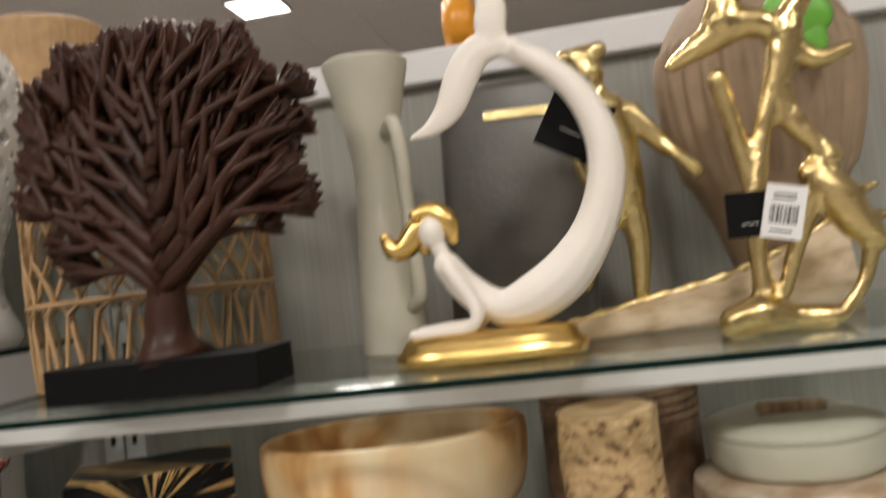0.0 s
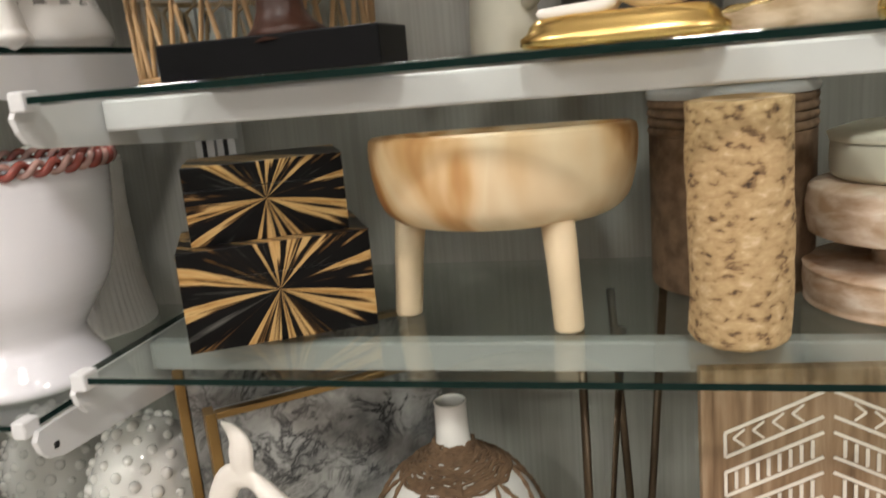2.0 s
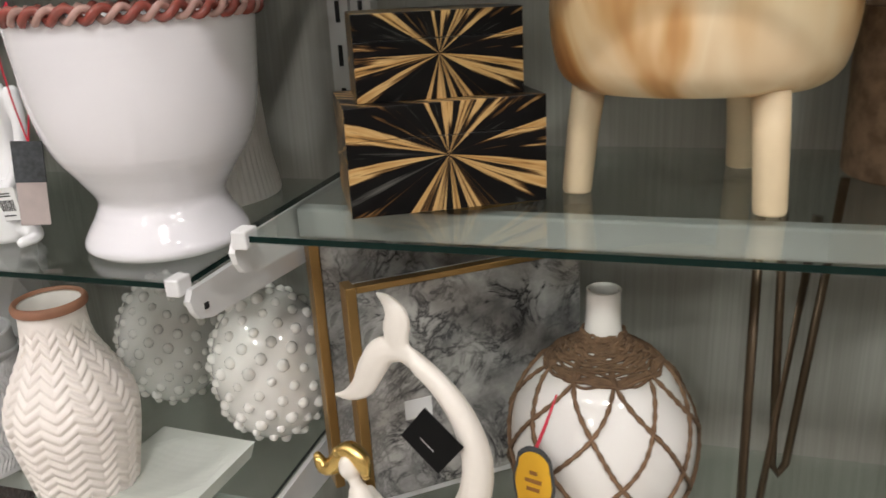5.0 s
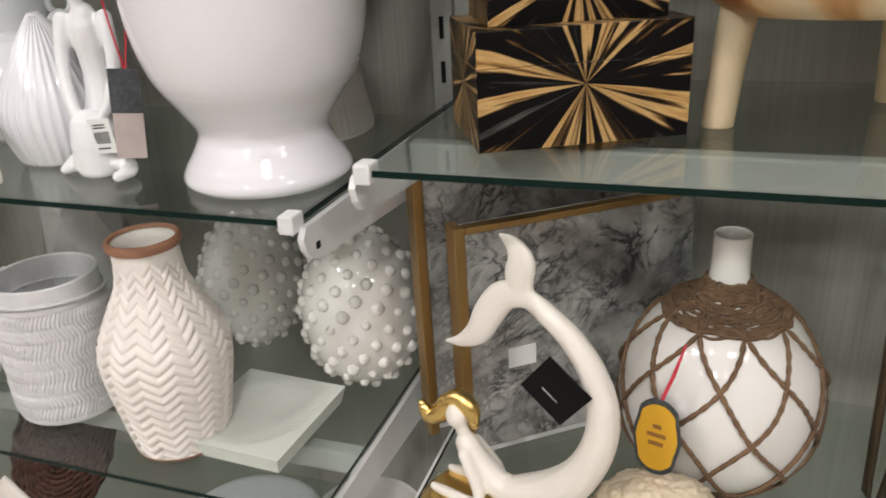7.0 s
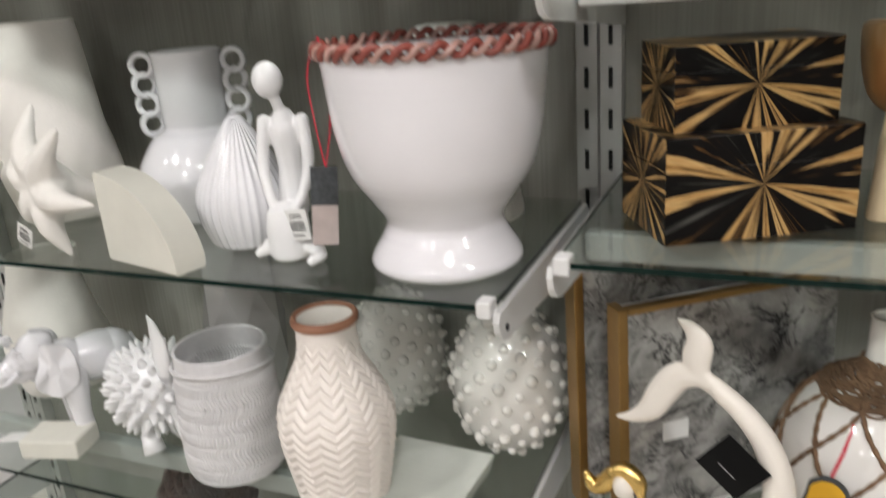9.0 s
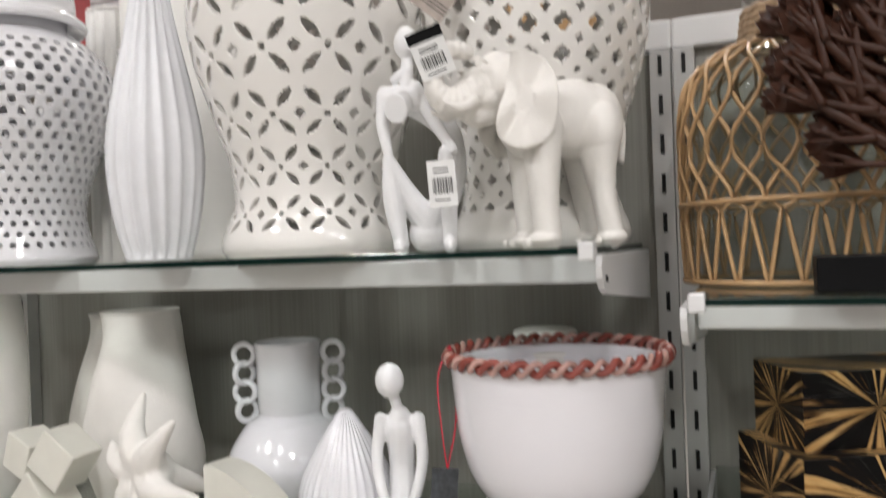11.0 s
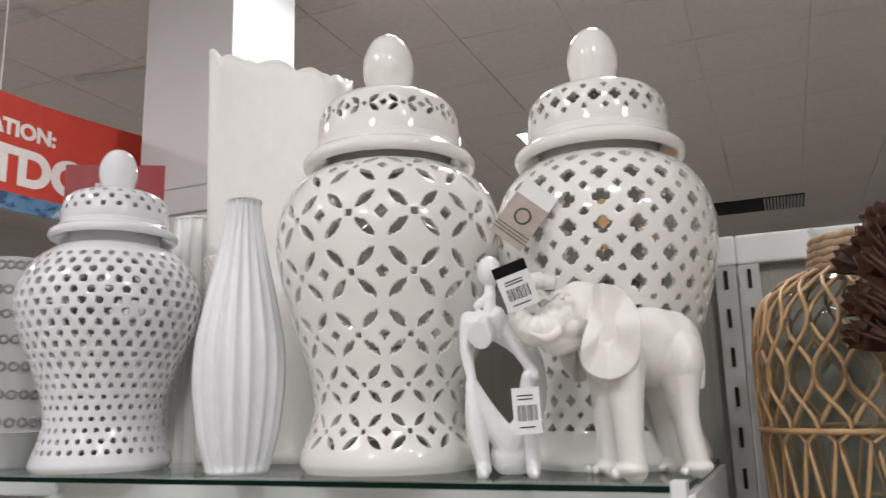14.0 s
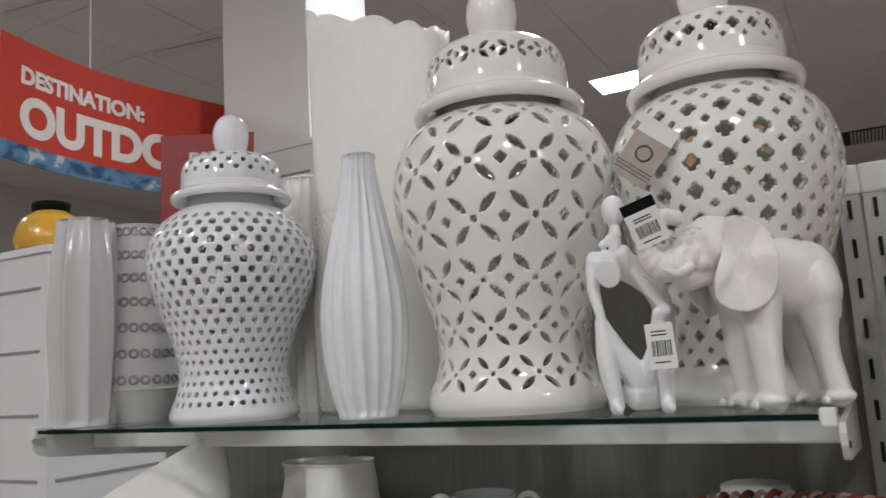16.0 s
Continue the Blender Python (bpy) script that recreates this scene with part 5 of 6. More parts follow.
def seated_lady(m):
    bm = bmesh.new()
    limb(bm, [(0, 0.005, 0.05), (0, 0.012, 0.09), (0, 0.008, 0.13), (0, 0.006, 0.142)], [0.017, 0.014, 0.017, 0.012])
    limb(bm, [(0, 0.004, 0.145), (-0.004, 0, 0.163)], [0.006, 0.006], 4)
    blob(bm, (-0.008, -0.003, 0.182), (0.0155, 0.017, 0.0185))
    for s in (-1, 1):
        limb(bm, [(s * 0.02, 0.004, 0.14), (s * 0.024, -0.004, 0.1), (s * 0.017, -0.016, 0.066), (s * 0.005, -0.026, 0.044)], [0.0075, 0.0065, 0.0058, 0.005], 12, 8)
    tube(bm, [(-0.003, -0.014, 0.0), (-0.003, -0.014, 0.004), (-0.003, -0.014, 0.03), (-0.003, -0.012, 0.048), (-0.003, -0.008, 0.054)], [0.019, 0.0215, 0.023, 0.021, 0.015], 24)
    limb(bm, [(-0.006, 0.004, 0.045), (0.0, 0.008, 0.06)], [0.016, 0.016], 5)
    limb(bm, [(0.02, -0.02, 0.014), (0.034, -0.034, 0.008), (0.028, -0.05, 0.006)], [0.011, 0.007, 0.005])
    limb(bm, [(-0.024, -0.016, 0.012), (-0.036, -0.02, 0.006)], [0.009, 0.005], 5)
    ob = part("seated_figurine", bm, M_FIGURE, smooth=True)
    ob.matrix_world = m
    melt(ob, 0.002, 2)
    return tagged(ob, "slim white seated figurine with arms folded down", "figurine")


seated_lady(pose(-0.707, 0.775, ML, 0, 0, 16) @ Matrix.Scale(1.1, 4))
paper_tag("price_tag", pose(-0.683, 0.742, ML + 0.062, 0, -6, 0), 0.028, 0.035, "white barcode price ticket hanging from figurine")


def string_tag(m):
    t = thing("string_tag", m, "beige patterned card tag on red string", "hang tag")
    bm = bmesh.new()
    tube(bm, curve_pts([(0.0, 0, 0.135), (-0.012, -0.004, 0.1), (-0.006, -0.004, 0.05), (0.004, 0, 0.0)], 12), 0.0009, 5)
    tube(bm, curve_pts([(0.0, 0, 0.135), (0.006, -0.004, 0.1), (0.01, -0.004, 0.05), (0.004, 0, 0.0)], 12), 0.0009, 5)
    part("string", bm, M_RED_STRING, t, "red string")
    boxed("card", -0.012, 0.016, -0.001, 0.001, -0.085, 0.0, M_TAG_BEIGE, t, label="beige card")
    boxed("card_top", -0.0125, 0.0165, -0.0016, 0.0016, -0.04, 0.002, M_TAG_BLUE, t, label="dark patterned card")


M_TAG_GREY = material("taupe_photo_print", (0.42, 0.36, 0.32), 0.5, vary=0.2, grain=60)
M_TAG_BEIGE = material("beige_card", (0.46, 0.39, 0.37), 0.7, vary=0.2)
string_tag(pose(-0.64, 0.74, ML + 0.11, 0, 5, 30))

ribbed_vase(pose(-0.79, 0.8, ML), [(0.035, 0), (0.05, 0.008), (0.061, 0.045), (0.057, 0.075), (0.036, 0.115), (0.015, 0.148), (0.009, 0.156)], 34, 0.003, M_GLOSSY_COOL, "white teardrop bud vase with fine vertical ribs", "bud_vase", 200)


def chain_vase(m):
    t = thing("chain_handle_vase", m, "pale grey-white bottle vase with chain-link handles", "vase")
    revolve("body", hollow([(0.06, 0), (0.068, 0.01), (0.085, 0.05), (0.085, 0.075), (0.062, 0.112), (0.045, 0.125), (0.044, 0.14), (0.045, 0.21), (0.047, 0.226)], 0.004, 60), M_GLOSSY_COOL, t, 64)
    for s in (-1, 1):
        for k in range(4):
            c = Vector((s * (0.063 - 0.002 * (k == 3)), 0, 0.21 - 0.0265 * k))
            u = Vector((1, 0, 0)) if k % 2 == 0 else Vector((0.75, 0.66, 0))
            bm = bmesh.new()
            tube(bm, [c + 0.0145 * (math.cos(a) * u + math.sin(a) * Vector((0, 0, 1))) for a in np.linspace(0, 2 * math.pi, 17).tolist()], 0.0046, 7, False)
            part("chain_link", bm, M_GLOSSY_COOL, t, smooth=True)


chain_vase(pose(-0.935, 0.905, ML, 0, 0, 20))


def quarter_block(m):
    bm = bmesh.new()
    pts = [(-0.068, 0.0), (0.068, 0.0)] + [(-0.068 + 0.136 * math.cos(a), 0.108 * math.sin(a)) for a in np.linspace(0.12, math.pi / 2, 14).tolist()]
    vs = [[bm.verts.new((x, y, z)) for x, z in pts] for y in (-0.02, 0.02)]
    bm.faces.new(vs[0])
    bm.faces.new(vs[1][::-1])
    for k in range(len(pts)):
        j = (k + 1) % len(pts)
        bm.faces.new((vs[0][k], vs[0][j], vs[1][j], vs[1][k]))
    bmesh.ops.bevel(bm, geom=list(bm.edges), offset=0.002, segments=2, affect="EDGES")
    ob = part("alabaster_bookend", bm, M_ALABASTER)
    ob.matrix_world = m
    return tagged(ob, "milky alabaster quarter-round bookend", "bookend")


quarter_block(pose(-0.858, 0.705, ML, 0, 0, -14))


def starfish(m):
    bm = bmesh.new()
    for k in range(6):
        a = math.pi / 2 + k * 2 * math.pi / 6 + 0.15
        limb(bm, [(0, 0, 0.055), (0.03 * math.cos(a), -0.012, 0.055 + 0.03 * math.sin(a)), (0.062 * math.cos(a), 0.004 * (-1) ** k, 0.058 + 0.062 * math.sin(a))], [0.019, 0.012, 0.003], 8, 8)
    limb(bm, [(0, 0.01, 0.05), (0.005, 0.05, 0.03)], [0.014, 0.004], 6)
    ob = part("starfish_ornament", bm, M_BISQUE, smooth=True)
    ob.matrix_world = m
    melt(ob, 0.0025, 2)
    return tagged(ob, "chalky white three-dimensional starfish ornament", "ornament")


starfish(pose(-1.012, 0.722, ML + 0.003, 0, -8, -20) @ Matrix.Scale(1.5, 4))
paper_tag("price_tag", pose(-1.03, 0.68, ML + 0.043, 10, 30, 0), 0.024, 0.03, "small folded white price ticket")


def lumpy_vase(m, h, r, label):
    t = thing("organic_vase", m, label, "vase")
    revolve("body", hollow([(r * 0.62, 0), (r * 0.78, 0.012), (r * 0.96, h * 0.2), (r, h * 0.36), (r * 0.9, h * 0.58), (r * 0.66, h * 0.82), (r * 0.58, h * 0.97), (r * 0.6, h)], 0.005, 60), M_BISQUE, t, 72,
            lambda a, z: 0.006 * np.sin(2 * a + z * 22) + 0.004 * np.sin(3 * a - z * 31))


lumpy_vase(pose(-1.155, 0.86, ML), 0.275, 0.083, "chalky white hand-shaped organic vase")
lumpy_vase(pose(-1.285, 0.97, ML), 0.262, 0.09, "chalky white hand-shaped organic vase standing behind another")


def block_sculpture(m):
    t = thing("block_bookend", m, "stacked cream alabaster blocks", "bookend")
    for c, r, s in (((0, 0, 0.03), (0, 45, 0), 0.042), ((0.045, 0.0, 0.09), (0, 35, 10), 0.04), ((-0.04, 0.01, 0.085), (0, 20, 0), 0.035)):
        bm = block(bmesh.new(), -s / 1.4, s / 1.4, -0.025, 0.025, -s / 1.4, s / 1.4, 0.002)
        bm.transform(pose(*c, *r))
        part("stone_block", bm, M_ALABASTER, t)


block_sculpture(pose(-1.19, 0.715, ML + 0.012, 0, 0, -10))


def wave_vase(m):
    t = thing("wave_vase", m, "large matt white vase with a sweeping wave rim", "vase")
    seg, rows = 90, 30
    v, f = [], []
    for shell in (0, 1):
        for i in range(rows):
            s = i / (rows - 1)
            for k in range(seg):
                a = 2 * math.pi * k / seg
                g = 0.75 + 0.35 * math.sin(math.pi * (0.15 + 0.62 * s))
                top = 0.272 + 0.055 * math.cos(a - 0.3)
                v.append(((0.125 * g - 0.006 * shell) * math.cos(a), (0.075 * g - 0.006 * shell) * math.sin(a), s * top))
    o = rows * seg
    for i in range(rows - 1):
        for k in range(seg):
            a, b = i * seg + k, i * seg + (k + 1) % seg
            f += [(a, b, b + seg, a + seg), (o + a + seg, o + b + seg, o + b, o + a)]
    for k in range(seg):
        a, b = (rows - 1) * seg + k, (rows - 1) * seg + (k + 1) % seg
        f.append((a, b, o + b, o + a))
    f.append(tuple(range(seg - 1, -1, -1)))
    mesh_object("body", v, f, M_MATT_WHITE, t, smooth=True)


wave_vase(pose(-1.475, 0.8, ML))

# ---- lower shelf of textured white vases ----


def herringbone_vase(m):
    t = thing("herringbone_vase", m, "matt white bottle vase with herringbone relief and brown rim", "vase")
    pts = [(0.052, 0), (0.055, 0.005), (0.062, 0.04), (0.072, 0.1), (0.071, 0.135), (0.055, 0.172), (0.04, 0.203), (0.0355, 0.235), (0.037, 0.25)]

    def wave(a, z):
        n = 12
        u = (a * n / (2 * np.pi)) % 1.0
        tri = np.abs(u * 2 - 1)
        ph = ((z + tri * 0.012) / 0.0125) % 1.0
        fade = np.clip((0.235 - z) / 0.02, 0, 1) * np.clip(z / 0.008, 0, 1)
        return -0.0032 * fade * np.exp(-((ph - 0.5) / 0.2) ** 2) - 0.0008 * fade * np.exp(-(np.minimum(tri, 1 - tri) / 0.06) ** 2)
    revolve("body", hollow(pts, 0.004, 200), M_BISQUE_PINK, t, 240, wave)
    revolve("rim", smooth_profile([(0.0365, 0.244), (0.0395, 0.246), (0.04, 0.252), (0.0365, 0.256), (0.033, 0.252)], 16), M_TERRACOTTA, t, 56, label="brown unglazed rim")
    revolve("foot_ring", [(0.05, 0.0), (0.055, 0.001), (0.0556, 0.004)], M_TERRACOTTA, t, 56)


M_BISQUE_PINK = material("warm_white_bisque", (0.85, 0.79, 0.74), 0.5, vary=0.04, grain=60)
herringbone_vase(pose(-0.672, 0.757, LL))


def wrapped_vase(m):
    t = thing("wrapped_vase", m, "pale grey cylinder vase with linen-wrapped texture", "vase")
    pts = [(0.058, 0), (0.066, 0.008), (0.068, 0.05), (0.066, 0.12), (0.062, 0.165), (0.0615, 0.18)]

    def wave(a, z):
        band = np.where((z > 0.01) & (z < 0.15), 1.0, 0.0)
        return band * (0.0013 * np.sin(a * 84 + 4 * np.sin(z * 150)) * (0.4 + np.abs(np.sin(z * 300 + 2 * a))) - 0.0018 * np.exp(-(((z + 0.0012 * np.sin(a)) / 0.0175 % 1.0 - 0.5) / 0.1) ** 2))
    revolve("body", hollow(pts, 0.005, 150), M_GREY_BISQUE, t, 420, wave)
    bm = bmesh.new()
    tube(bm, [(0.0655 * math.cos(a), 0.0655 * math.sin(a), 0.156 + 0.008 * math.cos(a + 1.2)) for a in np.linspace(0, 2 * math.pi, 61).tolist()], 0.0026, 8, False)
    part("collar", bm, M_GREY_BISQUE, t, smooth=True)


M_GREY_BISQUE = material("pale_grey_bisque", (0.68, 0.67, 0.68), 0.65, vary=0.1, grain=80)
wrapped_vase(pose(-0.858, 0.785, LL))


def studded_egg(m, seed):
    t = thing("studded_orb", m, "glossy white egg-shaped orb covered in round studs", "ornament", "studded orbs")
    rx, rz = 0.072, 0.096
    prof = [(rx * math.sin(a), rz - rz * math.cos(a)) for a in np.linspace(0, math.pi, 34).tolist()]
    revolve("body", prof, M_GLOSSY_WHITE, t, 48)
    bm = bmesh.new()
    n = 150
    for k in range(n):
        z = 1 - 2 * (k + 0.5) / n
        a = k * 2.399963 + seed
        r = math.sqrt(1 - z * z)
        p = Vector((rx * r * math.cos(a), rx * r * math.sin(a), rz + rz * z))
        s = 0.0055 + 0.0022 * ((k * 37) % 5) / 4
        if p.z > 0.006:
            bmesh.ops.create_uvsphere(bm, u_segments=10, v_segments=7, radius=s, matrix=Matrix.Translation(p))
    part("studs", bm, M_GLOSSY_WHITE, t, "raised round studs", smooth=True)


studded_egg(pose(-0.507, 0.93, LL) @ Matrix.Scale(1.07, 4), 0.0)
studded_egg(pose(-0.7, 0.985, LL), 1.0)


def square_dish(m):
    n = 16
    t = thing("stone_dish", m, "square pale green-white stone dish, empty", "dish")
    v, f = [], []
    for i in range(n + 1):
        for j in range(n + 1):
            x, y = i / n * 2 - 1, j / n * 2 - 1
            d = min(1.0, math.hypot(x, y) / 0.85)
            v.append((x * 0.064, y * 0.07, 0.019 - 0.01 * (1 - d * d)))
    for i in range(n):
        for j in range(n):
            a = i * (n + 1) + j
            f.append((a, a + n + 1, a + n + 2, a + 1))
    o = len(v)
    edge = [i * (n + 1) for i in range(n + 1)] + [n * (n + 1) + j for j in range(1, n + 1)] + [i * (n + 1) + n for i in range(n - 1, -1, -1)] + [j for j in range(n - 1, 0, -1)]
    for e in edge:
        v.append((v[e][0] * 0.93, v[e][1] * 0.93, 0.0))
    for k in range(len(edge)):
        j = (k + 1) % len(edge)
        f.append((edge[k], edge[j], o + j, o + k))
    f.append(tuple(range(o, o + len(edge))))
    mesh_object("slab", v, f, M_ALABASTER_GREEN, t)


M_ALABASTER_GREEN = material("pale_green_alabaster", (0.68, 0.71, 0.66), 0.25, vary=0.07, grain=30)
square_dish(pose(-0.586, 0.797, LL, 0, 0, -3) @ Matrix.Scale(1.1, 4))


def spiny_fish(m):
    t = thing("spiny_fish_ornament", m, "white spiny pufferfish ornament with raised fins", "ornament")
    c = Vector((0, 0, 0.09))
    part("body", blob(bmesh.new(), c, (0.06, 0.056, 0.06), seg=32), M_FIGURE, t, smooth=True)
    bm = bmesh.new()
    tube(bm, [(0, 0, 0.052), (0, 0, 0.063), (0, 0, 0.071), (0, 0, 0.0745)], [0.0085, 0.006, 0.0035, 0.0012], 8)
    first = part("spine", bm, M_FIGURE, t, smooth=True)
    for k in range(130):
        z = 1 - 2 * (k + 0.5) / 130
        a = k * 2.399963
        r = math.sqrt(1 - z * z)
        d = Vector((r * math.cos(a), r * math.sin(a), z))
        spine = first
        if k:
            spine = new("spine", first.data)
            spine.parent = t
        spine.matrix_local = Matrix.Translation(c) @ d.to_track_quat("Z", "Y").to_matrix().to_4x4()
    for nm, pts, rad in (("foot", [(0.0, -0.03, 0.03), (0.01, -0.035, 0.003)], [0.012, 0.016]), ("foot", [(0.02, 0.0, 0.03), (0.03, 0.02, 0.003)], [0.012, 0.016]), ("foot", [(-0.03, 0.01, 0.035), (-0.036, 0.016, 0.003)], [0.012, 0.015])):
        part(nm, tube(bmesh.new(), pts, rad, 10), M_FIGURE, t, smooth=True)
    for pts in ([(0.045, -0.02, 0.12), (0.05, -0.028, 0.165), (0.046, -0.03, 0.2), (0.04, -0.03, 0.215)], [(0.05, -0.02, 0.07), (0.072, -0.036, 0.04), (0.072, -0.04, 0.012)]):
        bm = limb(bmesh.new(), pts, [0.012, 0.014, 0.008, 0.002][:len(pts)], 14, 12)
        for v in bm.verts:
            v.co.y = -0.028 + (v.co.y + 0.028) * 0.4
        part("fin", bm, M_FIGURE, t, "upright fin", smooth=True)
    return t


spiny_fish(pose(-1.0, 0.8, LL))
elephant("elephant_figurine", pose(-1.13, 0.8, LL, 0, 0, 62), (0.72, 0.72, 0.8), M_GLOSSY_COOL, "small glossy white elephant figurine with raised trunk")


def faceted_vase(m):
    t = thing("faceted_vase", m, "pale grey faceted ceramic vase", "vase")
    rows = [(0.045, 0.0), (0.06, 0.06), (0.066, 0.13), (0.052, 0.2), (0.06, 0.26), (0.045, 0.295)]
    v, f, n = [], [], 7
    for i, (r, z) in enumerate(rows):
        for k in range(n):
            a = 2 * math.pi * (k + 0.5 * (i % 2)) / n
            v.append((r * math.cos(a), r * math.sin(a), z))
    for i in range(len(rows) - 1):
        for k in range(n):
            a, b = i * n + k, i * n + (k + 1) % n
            c, d = a + n, b + n
            f += [(a, b, c), (b, d, c)] if i % 2 == 0 else [(a, d, c), (a, b, d)]
    f.append(tuple(range(n - 1, -1, -1)))
    f.append(tuple((len(rows) - 1) * n + k for k in range(n)))
    mesh_object("body", v, f, M_GREY_GLAZE, t)


faceted_vase(pose(-0.95, 0.955, LL))
lumpy_vase(pose(-1.3, 0.9, LL), 0.24, 0.085, "chalky white organic vase on lower shelf")
paper_tag("price_tag", pose(-1.19, 0.7, LL + 0.025, 80, 0, 20), 0.05, 0.035, "white price ticket lying on glass", bars=False)
ob = boxed("soap_block", -0.045, 0.045, -0.03, 0.03, 0.0, 0.03, M_ALABASTER, None, 0.004)
ob.matrix_world = pose(-1.14, 0.735, LL, 0, 0, 15)
tagged(ob, "cream alabaster rectangular block with rounded edges", "block")

# ---- lower shelf with marble boards and the netted bottle ----


def marble_board(m, w, h, label):
    t = thing("marble_board", m, label, "picture board", "marble boards")
    boxed("marble_face", 0.012, w - 0.003, -0.011, -0.004, 0.012, h - 0.008, M_MARBLE, t, 0.001, "grey veined marble")
    boxed("backing", 0.008, w, -0.0035, 0.014, 0.0, h - 0.004, M_COLUMN, t, 0.001, "white painted backing")
    boxed("side_trim", 0.0, 0.0115, -0.014, 0.014, 0.0, h, M_GOLD_EDGE, t, 0.001, "brushed brass trim")
    boxed("top_trim", 0.012, w, -0.014, 0.0, h - 0.0075, h, M_GOLD_EDGE, t, 0.001, "brushed brass trim")
    return t


marble_board(pose(-0.345, 0.825, LR, -2, 0, 38), 0.29, 0.28, "grey marble board with brass edge standing on shelf")
marble_board(pose(-0.402, 0.862, LR, -2, 0, 38), 0.3, 0.33, "grey marble board with brass edge standing behind another")


def netted_bottle(m):
    t = thing("netted_bottle", m, "round white glass bottle wrapped in brown rope net", "bottle")
    pts = [(0.04, 0.0), (0.055, 0.006), (0.09, 0.045), (0.1015, 0.095), (0.096, 0.14), (0.07, 0.185), (0.033, 0.212), (0.0205, 0.225), (0.018, 0.268), (0.0185, 0.276)]
    prof = smooth_profile(pts, 80)
    revolve("bottle", hollow(pts, 0.003, 80), M_GLOSSY_WHITE, t, 72)
    rad = lambda z: float(np.interp(z, prof[:, 1], prof[:, 0]))
    n = 9
    for hand in (-1, 1):
        for k in range(n):
            bm = bmesh.new()
            path = []
            for s in range(40):
                z = 0.014 + s / 39 * 0.194
                a = 2 * math.pi * k / n + hand * (z - 0.014) / 0.194 * 2 * math.pi / n * 2.1 + 0.03 * math.sin(k * 2.3 + s * 0.3)
                r = rad(z) + 0.0022
                path.append((r * math.cos(a), r * math.sin(a), z))
            tube(bm, path, [0.0024 + 0.0006 * math.sin(3.1 * q) for q in range(40)], 6)
            part("net_strand", bm, M_ROPE, t, smooth=True)
    rnd = random.Random(8)
    for nm, c0, c1, cnt in (("neck_rope", 0.194, 0.229, 34), ("base_rope", 0.003, 0.026, 9)):
        bm = bmesh.new()
        for k in range(cnt):
            z = c0 + (c1 - c0) * k / (cnt - 1)
            r = rad(z) + 0.0018
            ph, q1, q2 = rnd.random() * 6, rnd.randint(5, 9), rnd.randint(11, 19)
            path = [((r + 0.0011 * math.sin(a * q2 + ph)) * math.cos(a), (r + 0.0011 * math.sin(a * q2 + ph)) * math.sin(a), z + 0.0022 * math.sin(a * q1 + ph)) for a in np.linspace(0, 2 * math.pi, 81).tolist()]
            tube(bm, path, 0.0016 + 0.0006 * rnd.random(), 5, False)
        part(nm, bm, M_ROPE, t, "matted brown rope wrap", smooth=True)


netted_bottle(pose(-0.078, 0.88, LR, 0, 0, 8))


def yellow_tag(m):
    t = thing("brand_tag", m, "oval mustard card tag with blue patterned border", "hang tag")
    for nm, k, mat, y in (("border", 1.0, M_TAG_BLUE, 0.0), ("face", 0.86, M_TAG_YELLOW, -0.0012)):
        bm = bmesh.new()
        pts = [(0.022 * k * math.copysign(abs(math.cos(a)) ** 0.8, math.cos(a)) * (1 + 0.05 * math.cos(8 * a)), 0.04 * k * math.copysign(abs(math.sin(a)) ** 0.8, math.sin(a))) for a in np.linspace(0, 2 * math.pi, 32, endpoint=False).tolist()]
        vs = [[bm.verts.new((x, y + o, z - 0.04)) for x, z in pts] for o in (-0.0008, 0.0)]
        bm.faces.new(vs[0])
        bm.faces.new(vs[1][::-1])
        for q in range(len(pts)):
            j = (q + 1) % len(pts)
            bm.faces.new((vs[0][q], vs[0][j], vs[1][j], vs[1][q]))
        part(nm, bm, mat, t, "mustard yellow face" if nm == "face" else "blue patterned border")
    for k, w in enumerate((0.008, 0.018, 0.014)):
        boxed("print_bar", -w / 2, w / 2, -0.0026, -0.002, -0.03 - k * 0.009, -0.026 - k * 0.009, M_TAG_OCHRE, t)
    bm = bmesh.new()
    tube(bm, [(0.0, 0, -0.002), (0.006, 0.006, 0.02), (0.012, 0.02, 0.05)], 0.0009, 5)
    tube(bm, [(0.002, 0, -0.002), (0.009, 0.006, 0.024), (0.012, 0.02, 0.05)], 0.0009, 5)
    part("thread", bm, M_RED_STRING, t, "red thread")


M_TAG_OCHRE = material("brown_print", (0.3, 0.13, 0.03), 0.7)
yellow_tag(pose(-0.13, 0.762, LR + 0.155, -4, 0, -16))


def coral_lump(m, r, label):
    bm = bmesh.new()
    bmesh.ops.create_icosphere(bm, subdivisions=6, radius=1.0)
    for v in bm.verts:
        d = v.co.normalized()
        k = 1 + 0.07 * noise.noise(d * 2.2) + 0.07 * noise.noise(d * 6.0) - 0.11 * abs(noise.noise(d * 13.0)) + 0.03 * noise.noise(d * 30.0)
        v.co = Vector((d.x * r * k, d.y * r * k * 0.9, r * 0.62 + d.z * r * 0.68 * k))
        v.co.z = max(0, v.co.z)
    ob = part("coral_ornament", bm, M_CORAL, smooth=True)
    ob.matrix_world = m
    return tagged(ob, label, "coral")


coral_lump(pose(-0.125, 0.735, LR), 0.062, "rough cream brain coral ornament")
coral_lump(pose(0.05, 0.735, LR), 0.045, "small rough cream coral ornament")


